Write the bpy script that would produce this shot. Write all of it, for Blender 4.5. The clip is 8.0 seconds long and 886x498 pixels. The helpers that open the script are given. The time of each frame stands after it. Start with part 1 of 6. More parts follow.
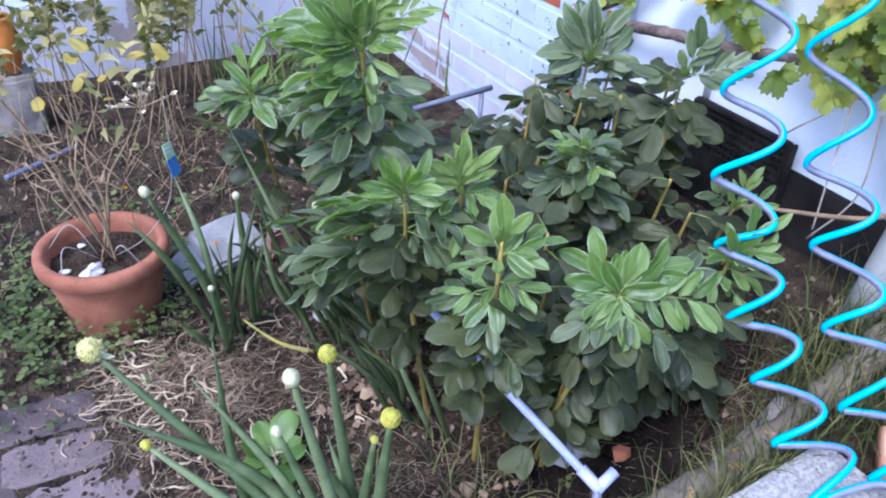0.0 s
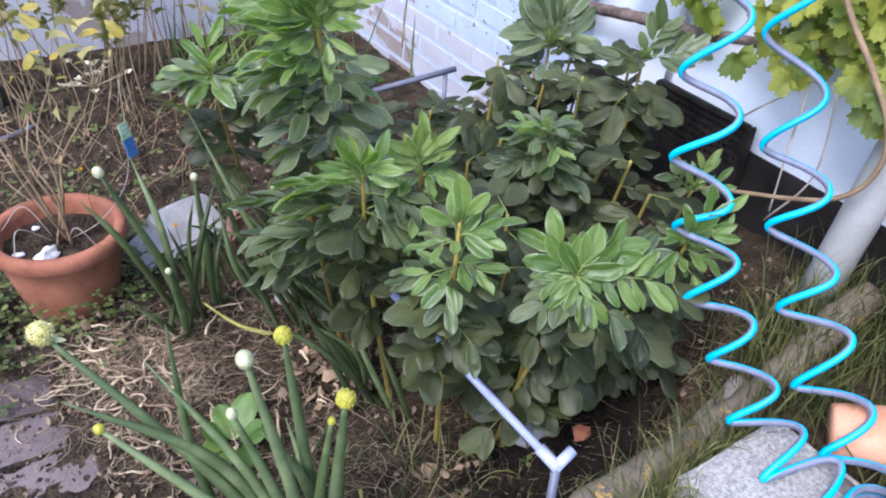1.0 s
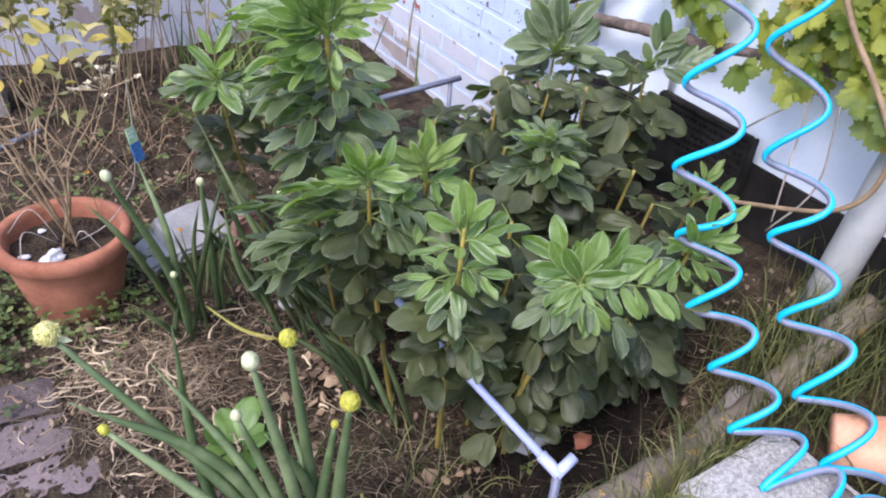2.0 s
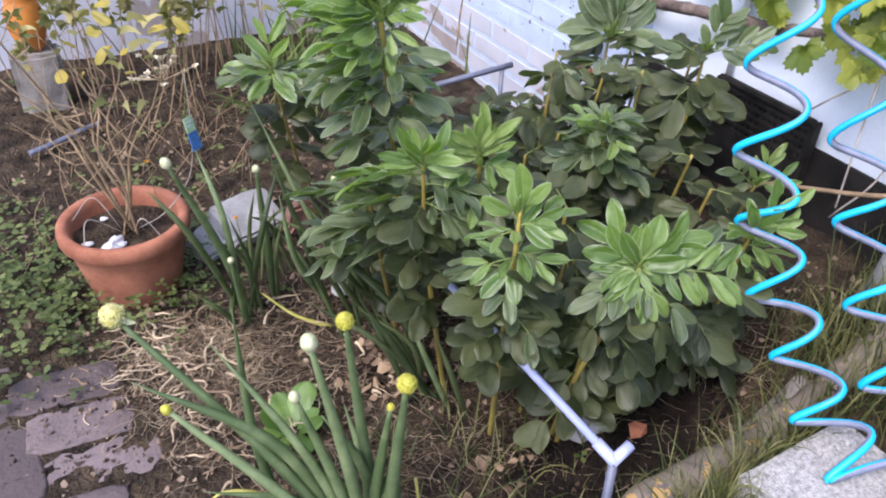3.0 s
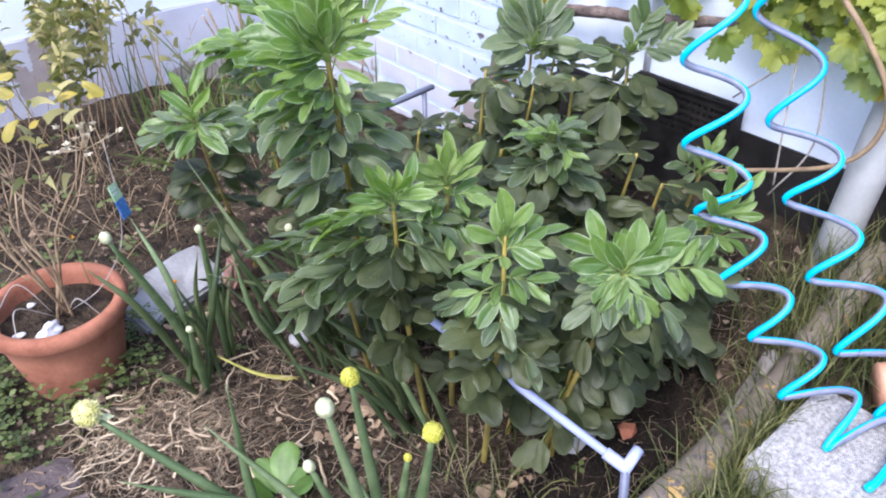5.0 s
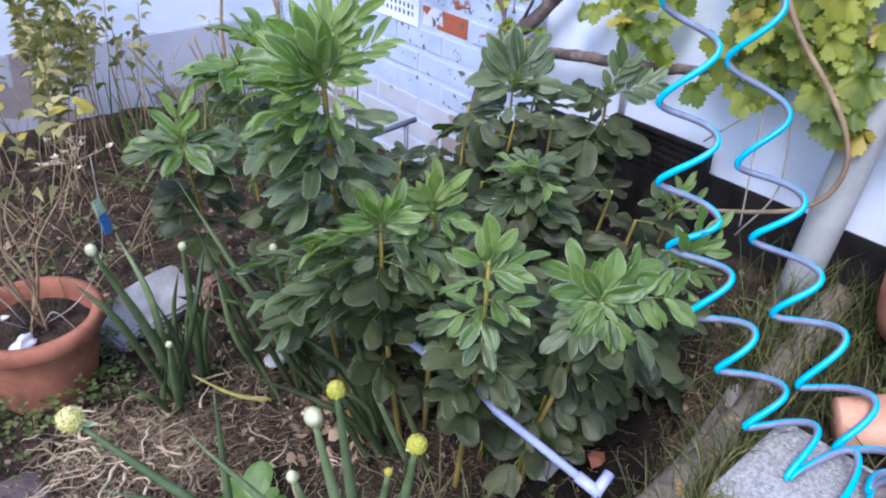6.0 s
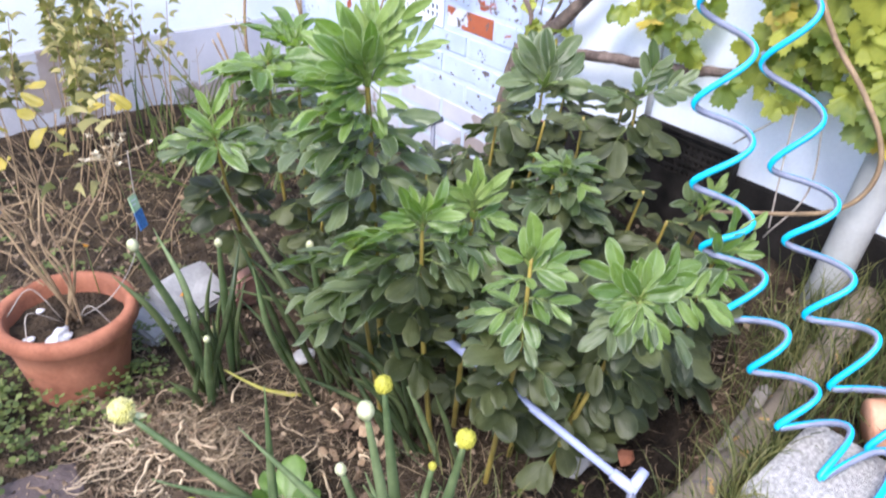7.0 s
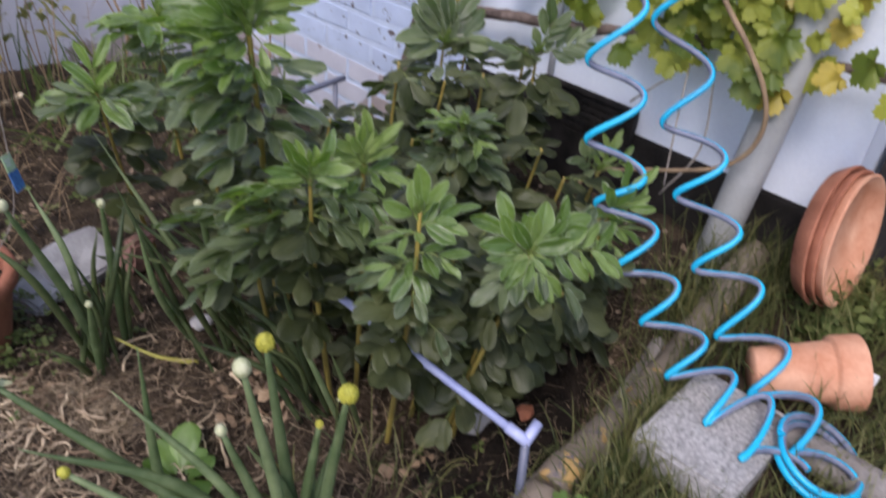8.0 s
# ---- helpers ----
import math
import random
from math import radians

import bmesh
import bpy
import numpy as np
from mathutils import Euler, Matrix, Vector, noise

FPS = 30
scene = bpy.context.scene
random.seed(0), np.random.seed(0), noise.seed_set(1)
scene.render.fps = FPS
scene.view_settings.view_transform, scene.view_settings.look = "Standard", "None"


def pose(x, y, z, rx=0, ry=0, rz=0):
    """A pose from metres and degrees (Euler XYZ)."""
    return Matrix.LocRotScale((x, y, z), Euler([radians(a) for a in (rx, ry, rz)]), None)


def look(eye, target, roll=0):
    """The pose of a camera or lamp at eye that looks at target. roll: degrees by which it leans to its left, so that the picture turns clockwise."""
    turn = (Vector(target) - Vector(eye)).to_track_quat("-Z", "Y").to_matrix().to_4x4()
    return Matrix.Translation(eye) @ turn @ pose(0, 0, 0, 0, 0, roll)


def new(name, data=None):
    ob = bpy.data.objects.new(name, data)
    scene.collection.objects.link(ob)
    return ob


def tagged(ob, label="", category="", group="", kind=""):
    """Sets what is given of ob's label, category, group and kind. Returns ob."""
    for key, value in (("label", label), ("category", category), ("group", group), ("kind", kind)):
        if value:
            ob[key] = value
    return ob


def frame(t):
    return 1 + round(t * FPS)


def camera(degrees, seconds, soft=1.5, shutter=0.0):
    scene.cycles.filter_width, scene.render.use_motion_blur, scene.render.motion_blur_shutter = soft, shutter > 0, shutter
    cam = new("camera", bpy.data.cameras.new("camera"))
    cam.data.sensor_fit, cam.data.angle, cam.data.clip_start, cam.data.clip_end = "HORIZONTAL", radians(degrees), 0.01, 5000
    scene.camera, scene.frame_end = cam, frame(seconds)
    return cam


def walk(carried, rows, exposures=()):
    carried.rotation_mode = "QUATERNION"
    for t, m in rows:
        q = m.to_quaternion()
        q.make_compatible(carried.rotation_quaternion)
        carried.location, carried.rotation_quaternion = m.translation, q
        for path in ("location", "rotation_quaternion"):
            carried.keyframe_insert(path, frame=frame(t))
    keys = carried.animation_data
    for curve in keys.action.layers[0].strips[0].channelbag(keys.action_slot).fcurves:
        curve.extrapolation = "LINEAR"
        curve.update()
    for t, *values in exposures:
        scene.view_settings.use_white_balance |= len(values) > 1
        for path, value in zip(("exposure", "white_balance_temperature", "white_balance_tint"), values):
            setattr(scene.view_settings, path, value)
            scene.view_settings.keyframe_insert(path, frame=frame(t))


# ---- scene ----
cam = camera(60.3, 8.0, 2.0, 0.25)
PATH = [
    (0, (0.01, 0.118, 1.108), (0.859, 1.527, -0.03), 3.0),
    (0.5, (0.014, 0.112, 1.107), (0.903, 1.49, -0.038), 4.1),
    (1, (0.025, 0.11, 1.103), (0.93, 1.459, -0.065), 4.5),
    (2.3, (0.013, 0.103, 1.103), (0.921, 1.47, -0.04), 5.1),
    (2.5, (0.011, 0.107, 1.104), (0.893, 1.483, -0.049), 4.0),
    (3, (0.006, 0.106, 1.092), (0.802, 1.519, -0.078), 2.6),
    (3.5, (0.048, 0.128, 1.07), (0.821, 1.508, -0.154), 3.0),
    (4, (0.08, 0.164, 1.037), (0.699, 1.489, -0.328), 0.0),
    (4.3, (0.096, 0.185, 1.071), (0.846, 1.509, -0.227), -1.1),
    (4.5, (0.041, 0.194, 1.087), (0.923, 1.535, -0.106), -2.3),
    (4.7, (-0.01, 0.193, 1.096), (0.944, 1.507, -0.071), -2.8),
    (5.8, (-0.122, 0.183, 1.077), (1.012, 1.469, 0.046), 2.5),
    (6, (-0.109, 0.177, 1.094), (1.013, 1.463, 0.051), 2.7),
    (6.5, (-0.139, 0.174, 1.051), (0.937, 1.391, -0.115), 4.0),
    (7, (-0.155, 0.198, 1.097), (0.954, 1.494, 0.053), 3.0),
    (7.5, (-0.132, 0.191, 1.132), (1.061, 1.515, 0.225), 3.3),
    (8, (-0.114, 0.17, 1.072), (1.118, 1.301, -0.026), 5.9),
]
LOOK = [(0, 1.41, 5150, 21), (0.5, 1.25, 5300, 20), (1.0, 1.36, 5750, 18), (2.5, 1.38, 6000, 21), (3.5, 1.59, 6200, 19), (4, 1.96, 6250, 17), (4.5, 1.98, 5800, 16), (4.7, 1.88, 5800, 17), (6, 1.11, 5500, 20), (6.5, 1.46, 6050, 19), (7, 1.66, 6050, 17), (7.5, 0.81, 5800, 15), (8, 0.63, 6250, 21)]
walk(cam, [(t, look(eye, target, roll)) for t, eye, target, roll in PATH], LOOK)

# ------------------------------------------------------------------ light
world = bpy.data.worlds.new("sky")
scene.world = world
world.use_nodes = True
wn = world.node_tree.nodes
sky = wn.new("ShaderNodeTexSky")
sky.sky_type = "NISHITA"
sky.sun_disc = False
sky.sun_elevation = radians(52)
sky.sun_rotation = radians(-116)
sky.air_density, sky.dust_density = 1.0, 2.0
wn["Background"].inputs["Strength"].default_value = 0.15
world.node_tree.links.new(sky.outputs[0], wn["Background"].inputs["Color"])
sun = new("sun", bpy.data.lights.new("sun", "SUN"))
sun.data.energy, sun.data.angle, sun.data.color = 1.3, radians(20), (1.0, 0.95, 0.88)
sun.matrix_world = look((-3.2, -0.6, 5.5), (0.7, 1.3, 0.0))


# -------------------------------------------------------------- materials
def material(name, dark, light, rough=0.7, scale=30.0, fine=220.0, bump=0.3, depth=0.004, per="", vary=0.0, metal=0.0,
             through_light=None, gloss=0.5):
    """A surface between two colours, mottled at two scales, with fine relief; per: 'object' or 'island' tints piece by piece."""
    m = bpy.data.materials.new(name)
    m.use_nodes = True
    nt = m.node_tree
    n, ln = nt.nodes, nt.links.new
    b = n["Principled BSDF"]
    b.inputs["Metallic"].default_value = metal
    b.inputs["Specular IOR Level"].default_value = gloss
    co = n.new("ShaderNodeNewGeometry")
    big, small = n.new("ShaderNodeTexNoise"), n.new("ShaderNodeTexNoise")
    for tex, s in ((big, scale), (small, fine)):
        tex.inputs["Scale"].default_value = s
        tex.inputs["Detail"].default_value = 5
        ln(co.outputs["Position"], tex.inputs["Vector"])
    mixf = n.new("ShaderNodeMath")
    mixf.operation = "MULTIPLY_ADD"
    mixf.inputs[1].default_value = 0.4
    ln(small.outputs["Fac"], mixf.inputs[0])
    half = n.new("ShaderNodeMath")
    half.operation = "MULTIPLY_ADD"
    half.inputs[1].default_value, half.inputs[2].default_value = 1.3, -0.35
    ln(big.outputs["Fac"], half.inputs[0])
    ln(half.outputs[0], mixf.inputs[2])
    fac = mixf.outputs[0]
    if per:
        src = n.new("ShaderNodeObjectInfo").outputs["Random"] if per == "object" else co.outputs["Random Per Island"]
        add = n.new("ShaderNodeMath")
        add.operation = "MULTIPLY_ADD"
        add.inputs[1].default_value = vary
        ln(src, add.inputs[0])
        sub = n.new("ShaderNodeMath")
        sub.operation = "SUBTRACT"
        sub.inputs[1].default_value = vary / 2
        ln(fac, add.inputs[2])
        ln(add.outputs[0], sub.inputs[0])
        fac = sub.outputs[0]
    ramp = n.new("ShaderNodeValToRGB")
    ramp.color_ramp.elements[0].color, ramp.color_ramp.elements[1].color = (*dark, 1), (*light, 1)
    ramp.color_ramp.elements[0].position, ramp.color_ramp.elements[1].position = 0.25, 0.85
    ln(fac, ramp.inputs[0])
    ln(ramp.outputs[0], b.inputs["Base Color"])
    rr = n.new("ShaderNodeMapRange")
    rr.inputs["To Min"].default_value, rr.inputs["To Max"].default_value = max(rough - 0.12, 0.05), min(rough + 0.12, 1)
    ln(small.outputs["Fac"], rr.inputs["Value"])
    ln(rr.outputs[0], b.inputs["Roughness"])
    if bump:
        bm = n.new("ShaderNodeBump")
        bm.inputs["Strength"].default_value, bm.inputs["Distance"].default_value = bump, depth
        ln(small.outputs["Fac"], bm.inputs["Height"])
        ln(bm.outputs[0], b.inputs["Normal"])
    if through_light:
        tr, mx = n.new("ShaderNodeBsdfTranslucent"), n.new("ShaderNodeMixShader")
        tr.inputs["Color"].default_value = (*through_light, 1)
        mx.inputs[0].default_value = 0.32
        ln(b.outputs[0], mx.inputs[1])
        ln(tr.outputs[0], mx.inputs[2])
        ln(mx.outputs[0], n["Material Output"].inputs["Surface"])
    return m


def peeling(name, paint, under, amount, gritty=0.5, patches=7.5, chipped=0.66):
    """Painted masonry: paint flaked off in ragged patches down to what lies under it, with thin dark chips."""
    m = material(name, (paint[0] * 0.8, paint[1] * 0.81, paint[2] * 0.83), paint, 0.75, 9, 160, gritty, 0.003)
    nt = m.node_tree
    n, ln = nt.nodes, nt.links.new
    b = n["Principled BSDF"]
    old = b.inputs["Base Color"].links[0].from_socket
    co = n.new("ShaderNodeNewGeometry")
    patch, chip, tone = n.new("ShaderNodeTexNoise"), n.new("ShaderNodeTexNoise"), n.new("ShaderNodeTexNoise")
    for tex, s, d in ((patch, patches, 7), (chip, 46, 4), (tone, 14, 4)):
        tex.inputs["Scale"].default_value, tex.inputs["Detail"].default_value = s, d
        ln(co.outputs["Position"], tex.inputs["Vector"])
    masks = []
    for tex, edge in ((patch, 0.74 - 0.2 * amount), (chip, chipped - 0.04 * amount)):
        r = n.new("ShaderNodeValToRGB")
        r.color_ramp.elements[0].position, r.color_ramp.elements[1].position = edge, edge + 0.012
        ln(tex.outputs["Fac"], r.inputs[0])
        masks.append(r.outputs[0])
    red = n.new("ShaderNodeValToRGB")
    red.color_ramp.elements[0].color = (under[0] * 0.55, under[1] * 0.5, under[2] * 0.5, 1)
    red.color_ramp.elements[1].color = (*under, 1)
    ln(tone.outputs["Fac"], red.inputs[0])
    m1, m2 = n.new("ShaderNodeMix"), n.new("ShaderNodeMix")
    for mm in (m1, m2):
        mm.data_type = "RGBA"
    ln(masks[0], m1.inputs["Factor"])
    ln(old, m1.inputs[6])
    ln(red.outputs[0], m1.inputs[7])
    ln(masks[1], m2.inputs["Factor"])
    ln(m1.outputs[2], m2.inputs[6])
    m2.inputs[7].default_value = (0.12, 0.1, 0.1, 1)
    ln(m2.outputs[2], b.inputs["Base Color"])
    return m


SOIL = material("soil", (0.015, 0.0105, 0.007), (0.102, 0.073, 0.045), 0.95, 22, 110, 1.0, 0.02, gloss=0.2)
PAINT = material("white_wall_paint", (0.65, 0.715, 0.81), (0.785, 0.845, 0.925), 0.8, 5, 130, 0.35, 0.003)
PAINT_BRICK = peeling("flaking_white_paint", (0.5, 0.59, 0.75), (0.45, 0.12, 0.05), 0.3)
PAINT_WORN = peeling("worn_white_paint", (0.52, 0.61, 0.77), (0.4, 0.1, 0.05), 0.75, patches=17)
STAINED = peeling("stained_wall_foot", (0.55, 0.56, 0.62), (0.4, 0.36, 0.35), 0.85, patches=5, chipped=0.9)
BARE_BRICK = peeling("bare_red_brick", (0.75, 0.785, 0.86), (0.47, 0.13, 0.055), 1.5)
MORTAR = material("painted_mortar", (0.43, 0.5, 0.62), (0.52, 0.61, 0.75), 0.85, 14, 140, 0.6, 0.004)
# bitumen of the plinth, also the painted dark behind the airbrick's holes
BITUMEN_AND_HOLE_DARK = material("black_bitumen_and_hole_dark", (0.005, 0.0045, 0.004), (0.028, 0.024, 0.022), 0.75, 12, 120, 0.6, 0.004, gloss=0.25)
BLACK_PLASTIC = material("dusty_black_plastic", (0.005, 0.0045, 0.004), (0.03, 0.026, 0.023), 0.7, 25, 180, 0.3, 0.002, gloss=0.25)
TERRACOTTA = material("terracotta", (0.21, 0.072, 0.036), (0.46, 0.185, 0.105), 0.85, 14, 150, 0.35, 0.002)
TERRACOTTA_PALE = material("pale_terracotta", (0.5, 0.21, 0.11), (0.74, 0.42, 0.27), 0.8, 14, 150, 0.2, 0.002)
def soiled(m, soil, edge, scale=14.0):
    """Lays crumbled soil over a surface in ragged patches."""
    nt = m.node_tree
    n, ln = nt.nodes, nt.links.new
    b = n["Principled BSDF"]
    old = b.inputs["Base Color"].links[0].from_socket
    co, tex, r, mx = n.new("ShaderNodeNewGeometry"), n.new("ShaderNodeTexNoise"), n.new("ShaderNodeValToRGB"), n.new("ShaderNodeMix")
    tex.inputs["Scale"].default_value, tex.inputs["Detail"].default_value, tex.inputs["Roughness"].default_value = scale, 9, 0.68
    ln(co.outputs["Position"], tex.inputs["Vector"])
    r.color_ramp.elements[0].position, r.color_ramp.elements[1].position = edge, edge + 0.09
    ln(tex.outputs["Fac"], r.inputs[0])
    mx.data_type = "RGBA"
    ln(r.outputs[0], mx.inputs["Factor"])
    ln(old, mx.inputs[6])
    mx.inputs[7].default_value = (*soil, 1)
    ln(mx.outputs[2], b.inputs["Base Color"])
    return m


PAVER = soiled(material("worn_paving_brick", (0.082, 0.062, 0.06), (0.185, 0.142, 0.138), 0.9, 12, 120, 0.8, 0.004, "object", 0.55), (0.085, 0.068, 0.056), 0.57, 24)
CONCRETE = material("weathered_concrete", (0.3, 0.29, 0.275), (0.72, 0.7, 0.67), 0.92, 150, 420, 1.0, 0.006)
EDGING = peeling("lichened_edging", (0.21, 0.17, 0.125), (0.52, 0.34, 0.12), 0.7, 0.9, 24)
KERB = material("dirty_grey_kerb", (0.13, 0.115, 0.1), (0.34, 0.31, 0.28), 0.9, 16, 150, 0.8, 0.004)
BLACK_SOIL = material("black_crumbly_soil", (0.004, 0.003, 0.002), (0.028, 0.02, 0.014), 0.9, 30, 140, 1.0, 0.012, gloss=0.2)
ORANGE_GLAZE = material("orange_glazed_clay", (0.42, 0.13, 0.015), (0.62, 0.24, 0.04), 0.5, 14, 120, 0.2, 0.002)
SHARD = material("weathered_brick", (0.15, 0.08, 0.06), (0.34, 0.19, 0.15), 0.9, 22, 120, 0.7, 0.004)
STONE = material("pale_stone", (0.27, 0.265, 0.265), (0.5, 0.495, 0.485), 0.85, 14, 110, 0.5, 0.004)


def veined(m, pale, amount=0.55):
    """Adds a pale midrib, faint side veins and a pale rim to a leaf material, from the leaf's own lengthwise and crosswise places."""
    nt = m.node_tree
    n, ln = nt.nodes, nt.links.new
    b = n["Principled BSDF"]
    old = b.inputs["Base Color"].links[0].from_socket

    def calc(op, a, c=None):
        k = n.new("ShaderNodeMath")
        k.operation = op
        for slot, v in enumerate((a, c)):
            if v is None:
                continue
            if isinstance(v, (int, float)):
                k.inputs[slot].default_value = v
            else:
                ln(v, k.inputs[slot])
        return k.outputs[0]

    uv, sep = n.new("ShaderNodeUVMap"), n.new("ShaderNodeSeparateXYZ")
    ln(uv.outputs[0], sep.inputs[0])
    off = calc("ABSOLUTE", calc("SUBTRACT", sep.outputs[0], 0.5))
    rib = calc("MULTIPLY", calc("LESS_THAN", off, 0.018), 0.55)
    rim = calc("MULTIPLY", calc("GREATER_THAN", off, 0.467), 1.4)
    wave = calc("SINE", calc("MULTIPLY", calc("SUBTRACT", sep.outputs[1], calc("MULTIPLY", off, 0.75)), 50.0))
    vein = calc("MULTIPLY", calc("GREATER_THAN", wave, 0.92), 0.13)
    fac = calc("MULTIPLY", calc("MAXIMUM", calc("MAXIMUM", rib, rim), vein), amount)
    mx = n.new("ShaderNodeMix")
    mx.data_type = "RGBA"
    ln(fac, mx.inputs["Factor"])
    ln(old, mx.inputs[6])
    mx.inputs[7].default_value = (*pale, 1)
    ln(mx.outputs[2], b.inputs["Base Color"])
    bp = n.new("ShaderNodeBump")
    bp.inputs["Strength"].default_value, bp.inputs["Distance"].default_value = 0.35, 0.002
    ln(calc("MULTIPLY", calc("MAXIMUM", rib, calc("MULTIPLY", wave, 0.25)), -1.0), bp.inputs["Height"])
    ln(b.inputs["Normal"].links[0].from_socket, bp.inputs["Normal"])
    ln(bp.outputs[0], b.inputs["Normal"])
    return m


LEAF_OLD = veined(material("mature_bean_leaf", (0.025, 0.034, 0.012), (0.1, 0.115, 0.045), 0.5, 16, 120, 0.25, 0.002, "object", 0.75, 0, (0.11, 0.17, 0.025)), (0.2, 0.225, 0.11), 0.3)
LEAF_MID = veined(material("grey_green_bean_leaf", (0.056, 0.083, 0.036), (0.165, 0.205, 0.1), 0.36, 16, 120, 0.25, 0.002, "object", 0.7, 0, (0.2, 0.34, 0.04)), (0.42, 0.48, 0.32), 0.5)
LEAF_YOUNG = veined(material("young_bean_leaf", (0.068, 0.128, 0.025), (0.195, 0.28, 0.076), 0.31, 16, 120, 0.25, 0.002, "object", 0.8, 0, (0.34, 0.57, 0.04)), (0.5, 0.59, 0.36), 0.55)
LEAF_TIP = veined(material("bean_tip_leaf", (0.13, 0.2, 0.04), (0.3, 0.39, 0.125), 0.4, 16, 120, 0.25, 0.002, "object", 0.5, 0, (0.3, 0.46, 0.08)), (0.5, 0.58, 0.34), 0.5)
BEAN_STEM = material("bean_stem", (0.17, 0.135, 0.035), (0.4, 0.31, 0.065), 0.5, 14, 200, 0.2, 0.001)
LEAF_STALK = material("green_leaf_stalk", (0.1, 0.14, 0.03), (0.26, 0.32, 0.09), 0.5, 14, 200, 0.2, 0.001)
DOCK = material("bright_seedling_leaf", (0.065, 0.13, 0.025), (0.2, 0.32, 0.075), 0.45, 22, 140, 0.2, 0.001, "object", 0.5, 0, (0.25, 0.45, 0.06))
ONION_STALK = material("onion_flower_stalk", (0.115, 0.17, 0.07), (0.295, 0.37, 0.175), 0.5, 26, 190, 0.2, 0.001, "object", 0.5, 0, (0.18, 0.32, 0.06))
ONION = material("onion_leaf", (0.048, 0.07, 0.03), (0.155, 0.195, 0.08), 0.42, 16, 140, 0.15, 0.001, "object", 0.6, 0, (0.12, 0.24, 0.04))
ONION_DRY = material("yellowed_onion_leaf", (0.3, 0.28, 0.05), (0.5, 0.46, 0.12), 0.6, 16, 140, 0.2, 0.001)
HEAD_GREEN = material("onion_flower", (0.26, 0.25, 0.02), (0.58, 0.55, 0.075), 0.6, 60, 300, 0.6, 0.002)
HEAD_CREAM = material("open_onion_flower", (0.45, 0.42, 0.12), (0.74, 0.7, 0.36), 0.6, 60, 300, 0.6, 0.002)
HEAD_WHITE = material("onion_bud_skin", (0.3, 0.34, 0.15), (0.66, 0.65, 0.43), 0.55, 90, 400, 0.3, 0.002)
WEED = material("weed_leaf", (0.05, 0.076, 0.018), (0.185, 0.225, 0.068), 0.55, 12, 140, 0.2, 0.001, "island", 0.7, 0, (0.14, 0.25, 0.03))
GRASS = material("grass_blade", (0.04, 0.058, 0.014), (0.25, 0.24, 0.09), 0.6, 9, 120, 0.1, 0.001, "island", 0.9, 0, (0.16, 0.22, 0.05))
STRAW_PALE = material("pale_dry_stems", (0.18, 0.12, 0.07), (0.58, 0.46, 0.3), 0.8, 12, 140, 0.3, 0.002, "island", 0.8)
STRAW = material("dry_fibres", (0.1, 0.069, 0.043), (0.43, 0.33, 0.21), 0.8, 12, 140, 0.3, 0.002, "island", 0.8)
DEAD_LEAF = material("dead_leaf", (0.1, 0.065, 0.04), (0.36, 0.25, 0.15), 0.8, 20, 140, 0.4, 0.002, "island", 0.9)
CHIPS = material("wood_chips", (0.034, 0.024, 0.017), (0.25, 0.18, 0.12), 0.85, 14, 140, 0.4, 0.002, "island", 1.0)
VINE_YELLOW = material("yellowing_vine_leaf", (0.26, 0.22, 0.03), (0.52, 0.4, 0.07), 0.5, 14, 130, 0.3, 0.002, "object", 0.6, 0, (0.6, 0.5, 0.05))
VINE_LEAF = material("vine_leaf", (0.085, 0.13, 0.015), (0.4, 0.41, 0.06), 0.5, 12, 130, 0.3, 0.002, "object", 0.7, 0, (0.42, 0.5, 0.05))
VINE_BARK = material("vine_bark", (0.07, 0.05, 0.04), (0.24, 0.18, 0.15), 0.9, 30, 160, 1.0, 0.006)
CANE_BARK = material("vine_cane", (0.15, 0.1, 0.055), (0.36, 0.25, 0.14), 0.7, 25, 160, 0.4, 0.002)
TWIG_GREY = material("grey_twig", (0.22, 0.19, 0.16), (0.5, 0.45, 0.39), 0.8, 25, 160, 0.4, 0.002)
TWIG = material("dead_twig", (0.16, 0.105, 0.06), (0.43, 0.31, 0.17), 0.8, 25, 160, 0.4, 0.002)
SHRUB_LEAF = material("shrub_leaf", (0.1, 0.11, 0.035), (0.44, 0.38, 0.15), 0.6, 12, 140, 0.2, 0.001, "island", 1.0, 0, (0.3, 0.33, 0.06))
CYAN = material("cyan_hose", (0.0, 0.34, 0.58), (0.006, 0.5, 0.74), 0.38, 9, 200, 0.05, 0.001)
HOSE_GREY = material("grey_hose_inside", (0.1, 0.115, 0.17), (0.2, 0.22, 0.3), 0.5, 30, 200, 0.15, 0.001)
BLUE_PIPE = material("pale_blue_pipe", (0.3, 0.34, 0.56), (0.5, 0.54, 0.76), 0.4, 14, 180, 0.1, 0.001)
GREY_PIPE = material("blue_grey_pipe", (0.08, 0.09, 0.13), (0.165, 0.18, 0.24), 0.45, 14, 180, 0.1, 0.001)
POLE_GREY = material("grey_painted_pole", (0.28, 0.29, 0.28), (0.43, 0.44, 0.43), 0.7, 8, 120, 0.35, 0.002)
WHITE = material("white_plastic", (0.66, 0.67, 0.68), (0.8, 0.8, 0.8), 0.45, 14, 160, 0.1, 0.001)
SHELL = material("sea_shell", (0.5, 0.5, 0.52), (0.82, 0.82, 0.84), 0.5, 60, 250, 0.4, 0.002)
TAG_BLUE = material("tag_blue", (0.02, 0.09, 0.3), (0.1, 0.3, 0.62), 0.4, 120, 300, 0, 0)
